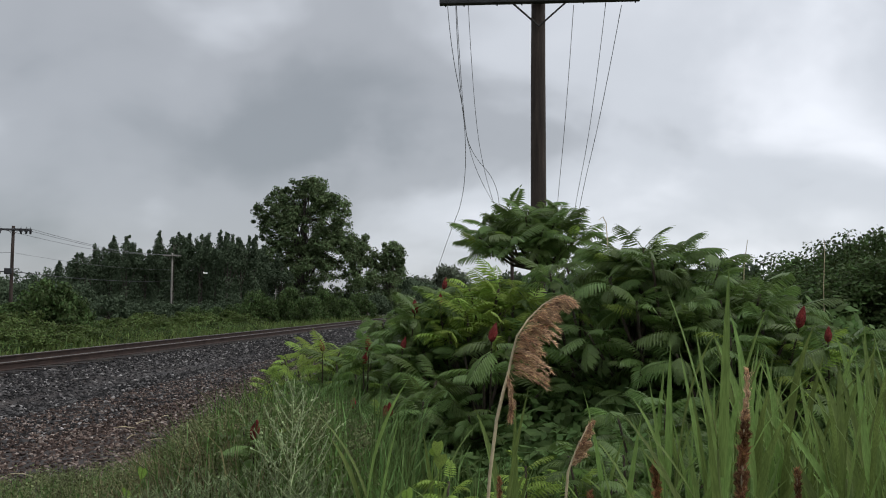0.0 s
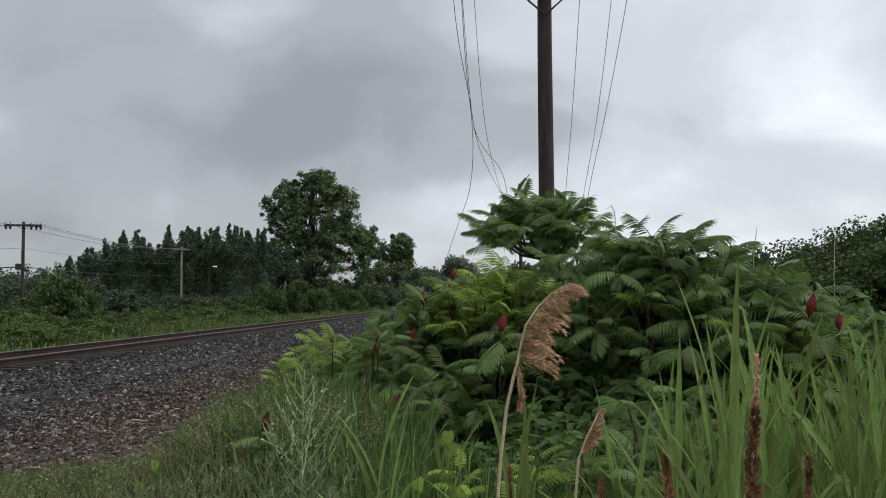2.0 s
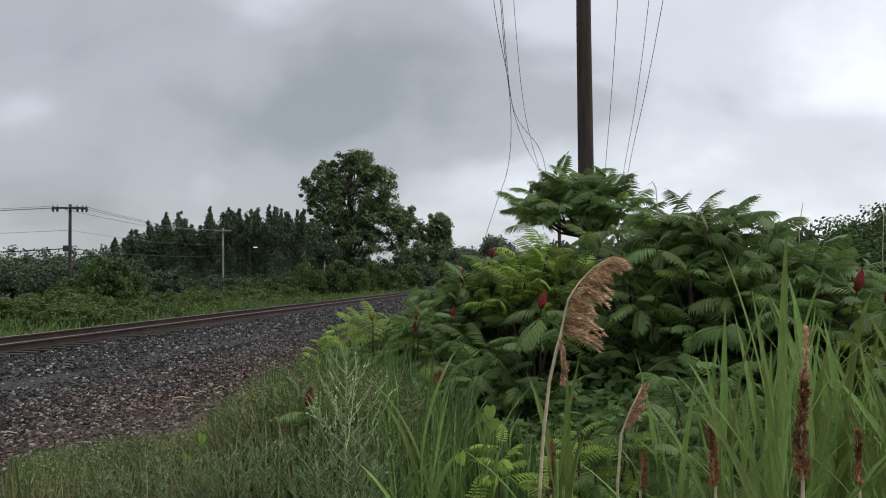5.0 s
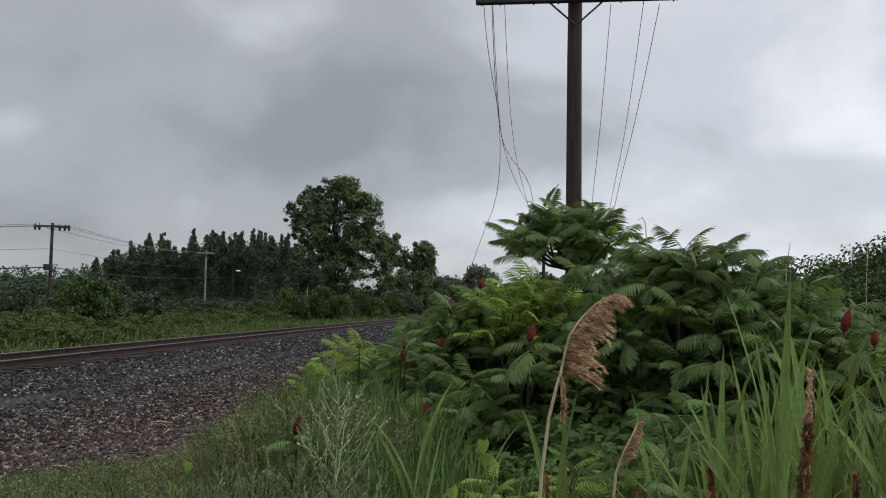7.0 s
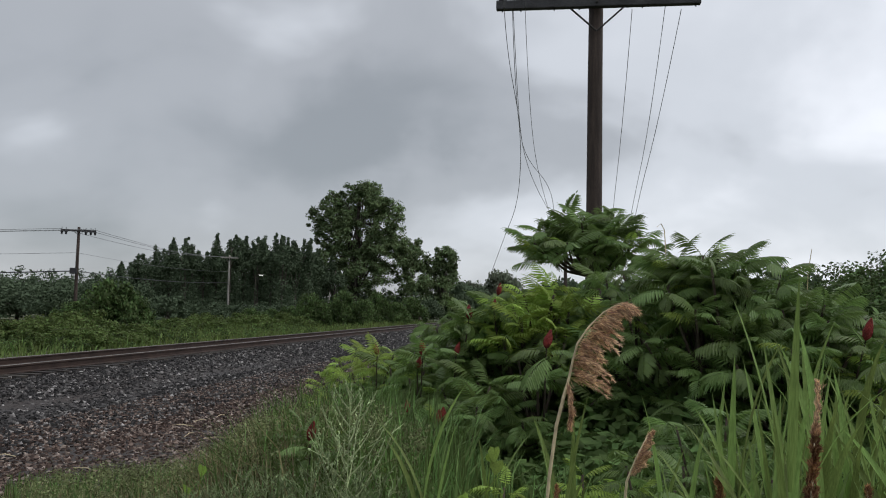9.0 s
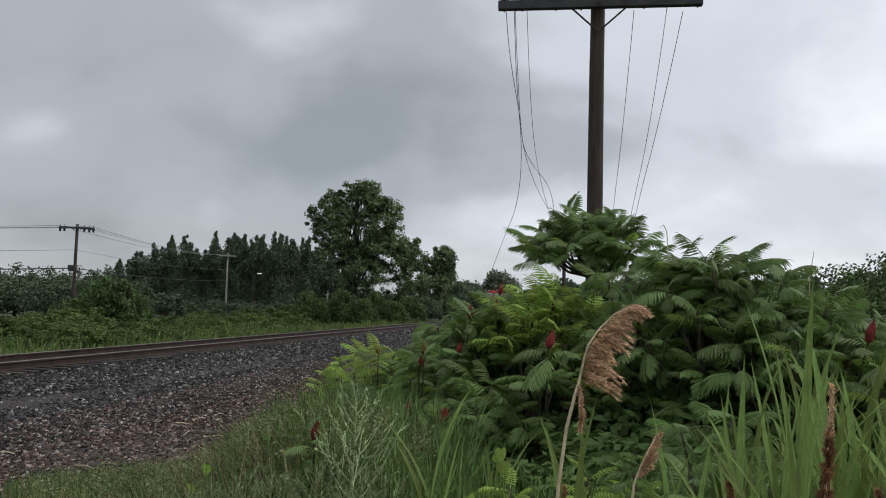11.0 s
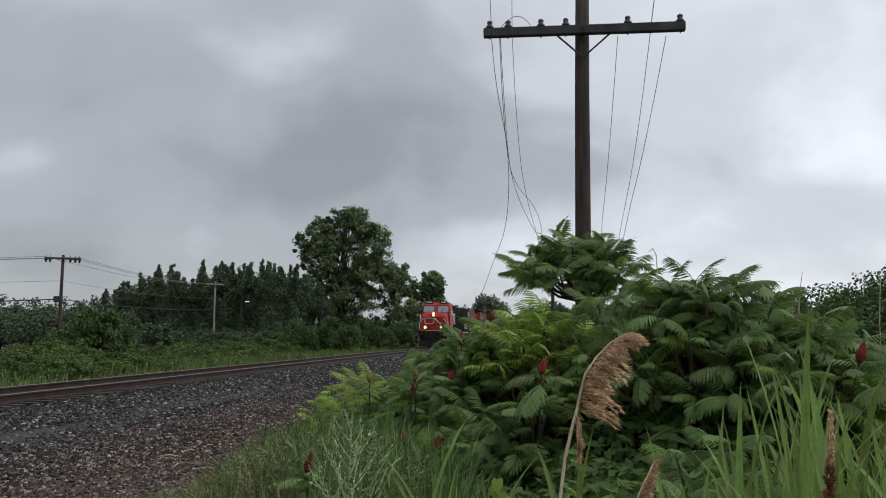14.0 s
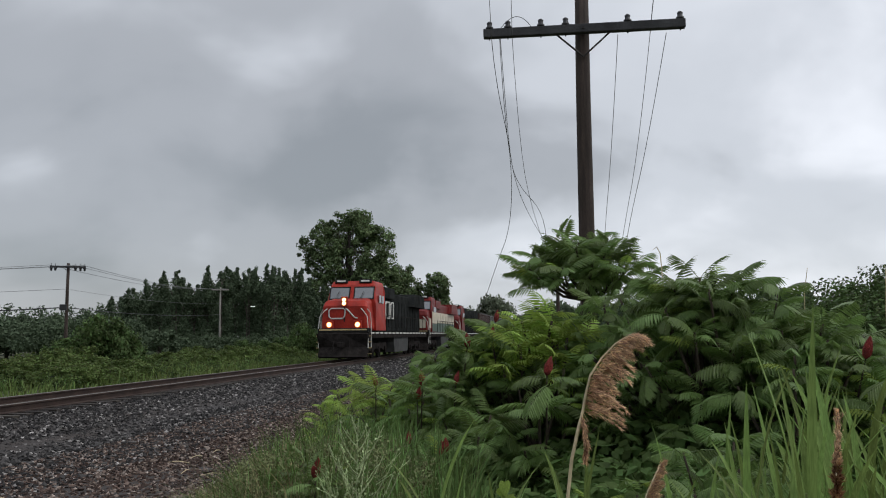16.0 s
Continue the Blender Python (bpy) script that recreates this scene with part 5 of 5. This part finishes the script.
def reeds():
    rg = random.Random(21)
    kinds = [reed_plant(1.6, 7, 1), reed_plant(1.6, 8, 2), reed_plant(1.6, 6, 3), reed_plant(1.6, 9, 4)]
    tops = [(0.17, -0.125), (0.24, -0.09), (0.3, -0.07), (0.37, -0.035), (0.45, -0.055), (0.56, -0.045), (0.65, -0.045)]
    spots = [(0.377, 1.75, 0.012), (0.372, 1.85, -0.03), (-0.065, 2.5, -0.125), (-0.05, 2.55, -0.14), (0.105, 2.35, -0.12), (0.115, 2.4, -0.15), (0.1, 2.5, -0.16), (0.012, 3.0, -0.15)]
    for _ in range(90):
        r = 0.2 + 0.42 * rg.random() ** 0.6
        spots.append((r, rg.uniform(2.1, 4.0), float(np.interp(r, [t[0] for t in tops], [t[1] for t in tops])) - 0.09 * rg.random() ** 1.2))
    for i, (r, d, up) in enumerate(spots):
        h = (EYE + up * d) / 1.66
        (put if i < 4 else put_copy)(kinds[i % 4], r * d, d, rg.uniform(0, 360), 1.0, max(0.5, h))


reeds()


def plume(label, stalk, axis, tufts, length, hang, material, stalk_mat, seed, per=110, hair=0.016, width=0.0007, spread=0.12, thick=0.0042, wave=0.25, taper=0.5):
    """A dry seed head: a stalk and side branchlets along its axis, each clothed with fine hairs and hanging one way."""
    rg = np.random.default_rng(seed)
    t = tagged(new("reed_seed_head"), label, "reed", "reed seed heads")
    part("stalk", tube(bmesh.new(), stalk + axis, [thick] * len(stalk) + [thick * 0.8 * (1 - 0.75 * i / len(axis)) for i in range(len(axis))], 6), stalk_mat, t, smooth=True)
    ax = np.array([tuple(v) for v in axis])
    rel = (np.arange(tufts) + rg.random(tufts)) / tufts
    u = np.clip(rel, 0, 0.999) * (len(ax) - 1)
    i = np.minimum(u.astype(int), len(ax) - 2)
    f = (u - i)[:, None]
    foot = ax[i] * (1 - f) + ax[i + 1] * f
    run = (ax[i + 1] - ax[i]) / np.linalg.norm(ax[i + 1] - ax[i], axis=1)[:, None]
    way = np.array(hang)[None] * np.array([1, 1, 1]) + 0.55 * run + spread * rg.standard_normal((tufts, 3)) * np.array([1, 2.2, 1])
    way /= np.linalg.norm(way, axis=1)[:, None]
    reach = length * (1 - taper * rel) * (0.55 + 0.6 * rg.random(tufts)) * np.clip(0.8 + 3 * rel, 0, 1)
    which = np.repeat(np.arange(tufts), per)
    k = len(which)
    v = rg.random(k) ** 0.8
    bend = wave * reach[which] * v * v
    p = foot[which] + way[which] * (reach[which] * v)[:, None] - np.array([0, 0, 1]) * bend[:, None]
    p += 0.0022 * rg.standard_normal((k, 3)) * (1.4 - v)[:, None]
    d = way[which] + 0.3 * rg.standard_normal((k, 3)) - np.array([0, 0, 1]) * (2 * wave * v * 0.8)[:, None]
    d /= np.linalg.norm(d, axis=1)[:, None]
    l = hair * (0.5 + 0.8 * rg.random(k)) * (1.15 - 0.5 * v)
    side = np.cross(d, rg.standard_normal((k, 3)))
    side /= np.linalg.norm(side, axis=1)[:, None]
    w = width * (0.6 + rg.random(k))[:, None]
    mid, tip = p + d * (l * 0.5)[:, None], p + d * l[:, None]
    q = np.stack([p, mid + side * w, tip, mid - side * w], 1).reshape(-1, 3)
    mesh_object("plume", q.tolist(), np.arange(4 * k).reshape(-1, 4).tolist(), material, t)
    return t


def seed_heads():
    s = sight
    plume("tall tan reed seed head bent over on a straw stalk", [s(0.03, -0.93, 2.0), s(0.049, -0.4, 2.0), s(0.0623, -0.259, 2.0), s(0.0665, -0.204, 2.0), s(0.0749, -0.139, 2.0), s(0.084, -0.1017, 2.0)],
          [s(0.0889, -0.0846, 2.0), s(0.0938, -0.0606, 2.0), s(0.0994, -0.04, 2.0), s(0.1133, -0.0193, 2.0), s(0.1306, -0.002, 2.0), s(0.1479, 0.0083, 2.0), s(0.1582, 0.007, 2.0)],
          52, 0.108, (1.0, 0, -0.55), M_PLUME, M_STRAW, 1, per=150, hair=0.02, spread=0.19, wave=0.32, taper=0.76)
    plume("small dry tuft on the seed head's stalk", [s(0.087, -0.084, 1.995), s(0.0875, -0.086, 1.995)], [s(0.0882, -0.0866, 1.995), s(0.0909, -0.1017, 1.995), s(0.0922, -0.1222, 1.995), s(0.0905, -0.138, 1.995)],
          20, 0.02, (0.12, 0, -1), M_PLUME, M_STRAW, 2, per=60, spread=0.18, thick=0.0012)
    plume("short brown reed seed head among green leaves", [s(0.148, -0.7, 2.5), s(0.154, -0.2577, 2.5), s(0.1592, -0.2023, 2.5)], [s(0.1615, -0.196, 2.5), s(0.1697, -0.1752, 2.5), s(0.1843, -0.146, 2.5)],
          34, 0.062, (0.75, 0, 0.02), M_PLUME, M_STRAW, 3, per=90, wave=0.05, taper=0.72)
    plume("low brown reed seed head half hidden by leaves", [s(0.178, -0.8, 2.4), s(0.18, -0.3, 2.4)], [s(0.1807, -0.272, 2.4), s(0.1825, -0.25, 2.4), s(0.1845, -0.232, 2.4)], 22, 0.04, (0.3, 0, 0.35), M_PLUME_DK, M_STRAW, 6, per=80, wave=0.0)
    plume("narrow dry reed seed head behind a straw stalk", [s(0.071, -0.8, 2.4), s(0.073, -0.3, 2.4)], [s(0.0738, -0.28, 2.4), s(0.075, -0.25, 2.4), s(0.0762, -0.214, 2.4)], 22, 0.03, (0.1, 0, 0.6), M_PLUME_DK, M_STRAW, 7, per=70, wave=0.0)
    plume("slender russet reed seed head among green blades", [s(0.366, -1.0, 1.6), s(0.372, -0.29, 1.6)], [s(0.3726, -0.265, 1.6), s(0.3722, -0.2043, 1.6), s(0.3765, -0.15, 1.6)], 56, 0.03, (0, 0, 0.8), M_PLUME_DK, M_STRAW, 4, per=90, hair=0.014, width=0.0009, spread=0.42, wave=0.0, taper=0.6)
    plume("thin pinkish tip of a reed seed head", [s(0.3763, -0.152, 1.6), s(0.3765, -0.15, 1.6)], [s(0.3768, -0.148, 1.6), s(0.3781, -0.1366, 1.6), s(0.3825, -0.0822, 1.6)], 26, 0.014, (0, 0, 0.9), M_PLUME, M_STRAW, 8, per=50, hair=0.012, spread=0.25, thick=0.0016, wave=0.0)
    plume("slender russet reed seed head low among blades", [s(0.268, -1.0, 1.9), s(0.27, -0.3, 1.9)], [s(0.27, -0.27, 1.9), s(0.268, -0.23, 1.9), s(0.266, -0.197, 1.9)], 34, 0.026, (0, 0, 0.8), M_PLUME_DK, M_STRAW, 5, per=80, hair=0.014, width=0.0009, spread=0.36, wave=0.0, taper=0.65)
    plume("slender russet reed seed head in dense blades", [s(0.438, -1.0, 2.0), s(0.438, -0.3, 2.0)], [s(0.4377, -0.27, 2.0), s(0.4373, -0.23, 2.0), s(0.4368, -0.203, 2.0)], 28, 0.022, (0, 0, 0.8), M_PLUME_DK, M_STRAW, 9, per=70, hair=0.013, width=0.0009, spread=0.3, wave=0.0, taper=0.65)


seed_heads()


def wispy_weed(seed, height, turns, paint):
    """A wiry weed: a fine stem, steep arching side twigs with short forks, tiny leaves along them."""
    rg = random.Random(seed)
    t = tagged(new("wispy_weed"), "pale wispy branching weed with tiny leaves", "weed", "wispy weeds")
    top = Vector((-0.03, 0, height))
    mid = Vector((0.012, 0.01, height * 0.6))

    def stem(u):
        return mid * (2 * u * (1 - u)) * 1.0 + top * u * u

    part("stem", tube(bmesh.new(), [stem(i / 6) for i in range(7)], [0.0042, 0.004, 0.0036, 0.003, 0.0024, 0.0016, 0.001], 5), paint, t, smooth=True)
    leaves = []
    for i in range(turns):
        u = 0.66 + 0.32 * i / turns
        p = stem(u)
        az = i * 2.4 + rg.uniform(-0.4, 0.4)
        l = (0.3 * (1.02 - u) / 0.36 + 0.035) * rg.uniform(0.75, 1.15)
        out = Vector((math.cos(az), 0.8 * math.sin(az), 0))
        pts = [p + out * (l * 0.72 * (v - 0.12 * v * v)) + Vector((0, 0, l * (0.5 * v + 0.3 * v * v))) for v in (0, 0.25, 0.5, 0.75, 1)]
        bm = tube(bmesh.new(), pts, [0.003, 0.0026, 0.0022, 0.0018, 0.0012], 4)
        lines = [pts]
        for k in range(int(2 + 5 * l / 0.3)):
            v = rg.uniform(0.3, 0.9)
            a = pts[0].lerp(pts[-1], v)
            b = a + (out * rg.uniform(0.1, 0.9) + Vector((rg.uniform(-0.5, 0.5), rg.uniform(-0.5, 0.5), rg.uniform(0.4, 1.0)))).normalized() * l * rg.uniform(0.12, 0.26)
            tube(bm, [a, a.lerp(b, 0.5), b], [0.0012, 0.001, 0.0006], 4)
            lines.append([a, b])
        part("twig", bm, paint, t)
        for pl in lines:
            run = sum((b - a).length for a, b in zip(pl, pl[1:]))
            for k in range(int(run / 0.026)):
                v = rg.random() * (len(pl) - 1)
                j = min(int(v), len(pl) - 2)
                a = pl[j].lerp(pl[j + 1], v - j)
                leaves.append((*a, 0.005))
    for k in range(50):
        leaves.append((*stem(rg.uniform(0.55, 0.98)), 0.011))
    leaf_cloud("foliage", leaves, 2, 0.0052, paint, t, seed)
    return t


def wispy_weeds():
    rg = random.Random(19)
    kinds = [wispy_weed(6, 1.55, 22, M_WEED), wispy_weed(7, 1.45, 20, M_WEED_DULL), wispy_weed(8, 1.35, 18, M_WEED_DULL)]
    spots = [(-0.1795, 2.9, -0.0933, 0), (-0.16, 3.1, -0.19, 1), (-0.145, 2.9, -0.2, 2), (-0.2, 2.95, -0.185, 1), (-0.225, 3.1, -0.19, 2), (-0.25, 3.2, -0.205, 1), (-0.275, 3.1, -0.2, 2), (-0.3, 3.3, -0.2, 1),
             (-0.32, 3.2, -0.215, 2), (-0.345, 3.3, -0.22, 1), (-0.375, 3.3, -0.225, 2), (-0.405, 3.4, -0.235, 1), (-0.44, 3.5, -0.24, 2), (-0.48, 3.5, -0.245, 1), (-0.21, 2.8, -0.225, 2), (-0.175, 2.75, -0.215, 1)]
    used = set()
    for r, d, up, kind in spots:
        height = (1.55, 1.45, 1.35)[kind]
        m = (kinds[kind], r * d + 0.05, d, rg.uniform(0, 360), 1.0, (EYE - 0.02 + up * d) / height)
        (put_copy if kind in used else put)(*m)
        used.add(kind)


wispy_weeds()


def vine_leaf_mesh():
    outline = [(0, 0), (0.35, -0.12), (0.5, 0.2), (0.42, 0.55), (0.2, 0.85), (0, 1.05)]
    verts, faces = [(0, 0, 0), (0, 0.5, -0.06), (0, 1.05, -0.12)], []
    for sgn in (1, -1):
        i = len(verts)
        verts += [(sgn * x, y, 0.08 * abs(x) - 0.1 * y * y) for x, y in outline[1:-1]]
        ring = [0, i, i + 1, i + 2, i + 3, 2]
        for a, b in zip(ring, ring[1:]):
            faces.append((1, a, b) if sgn > 0 else (1, b, a))
    me = bpy.data.meshes.new("leaf")
    me.from_pydata(verts, [], faces)
    me.materials.append(M_VINE)
    return me


def vines():
    rg = random.Random(17)
    me = vine_leaf_mesh()
    groups = [[(-0.3743, -0.2246, 3.3), (-0.3395, -0.2422, 3.3), (-0.3554, -0.1994, 3.3), (-0.3518, -0.249, 3.3)], [(-0.0017, -0.1733, 2.7), (0.0058, -0.1821, 2.7), (0.0017, -0.1672, 2.7), (-0.036, -0.2243, 2.7)]]
    for spots in groups:
        t = tagged(new("vine"), "light yellow-green heart-leaved vine climbing among grass", "vine")
        pts = [sight(*p) for p in spots]
        foot = Vector((pts[-1].x, pts[-1].y, 0))
        for p in pts:
            part("stem", tube(bmesh.new(), [foot, foot.lerp(p, 0.6) + Vector((rg.uniform(-0.05, 0.05), 0, 0.05)), p], [0.003, 0.0025, 0.0015], 5), M_VINE, t)
            on_mesh("leaf", me, t, Matrix.Translation(p) @ pose(0, 0, 0, rg.uniform(-100, -50), rg.uniform(-25, 25), rg.uniform(-40, 40)) @ Matrix.Diagonal((0.045, 0.045, 0.045, 1)))


vines()


# ---- dry straw on the gravel, bare stalks above the brush ----
def straw():
    rg = random.Random(33)
    for i in range(20):
        near = rg.random() < 0.5
        s, n = (rg.uniform(7, 13), rg.uniform(-6.2, -4.2)) if near else (rg.uniform(9, 22), rg.uniform(-7.2, -4.4))
        p = along(s, n, level(n) + 0.035)
        a, l = rg.uniform(0, math.tau), rg.uniform(0.12, 0.5)
        q = p + Vector((math.cos(a) * l, math.sin(a) * l, rg.uniform(0.0, 0.04)))
        m = p.lerp(q, 0.5) + Vector((0, 0, 0.02))
        t = part("straw", tube(bmesh.new(), [p, m, q], [0.005, 0.006, 0.003], 5), M_STRAW)
        tagged(t, "dry pale straw stalk lying on the gravel", "straw", "straw on the gravel")


straw()


def bare_stalks():
    s = sight
    for pts in ([s(0.208, 0.05, 6.3), s(0.205, 0.1, 6.3), s(0.201, 0.108, 6.3), s(0.196, 0.104, 6.3)], [s(0.372, 0.0, 6.2), s(0.374, 0.05, 6.2), s(0.379, 0.08, 6.2)], [s(0.47, 0.02, 9), s(0.473, 0.07, 9), s(0.472, 0.082, 9)]):
        foot = Vector((pts[0].x, pts[0].y, 0.0))
        t = part("bare_stalk", tube(bmesh.new(), [foot] + pts, [0.006] + [0.004] * (len(pts) - 1) + [0.002], 5), M_STRAW)
        tagged(t, "thin bare dry stalk rising from the brush", "stalk", "bare stalks")


bare_stalks()


def motions():
    for ob, s in TRAIN:
        turn = pose(0, 0, 0, 0, 0, LINE)
        walk(ob, [(t, Matrix.Translation(along(s + SPEED * (16 - t), TRACK, RAIL_Z)) @ turn) for t in (0.0, 4.0, 8.0, 12.0, 16.0)])


motions()
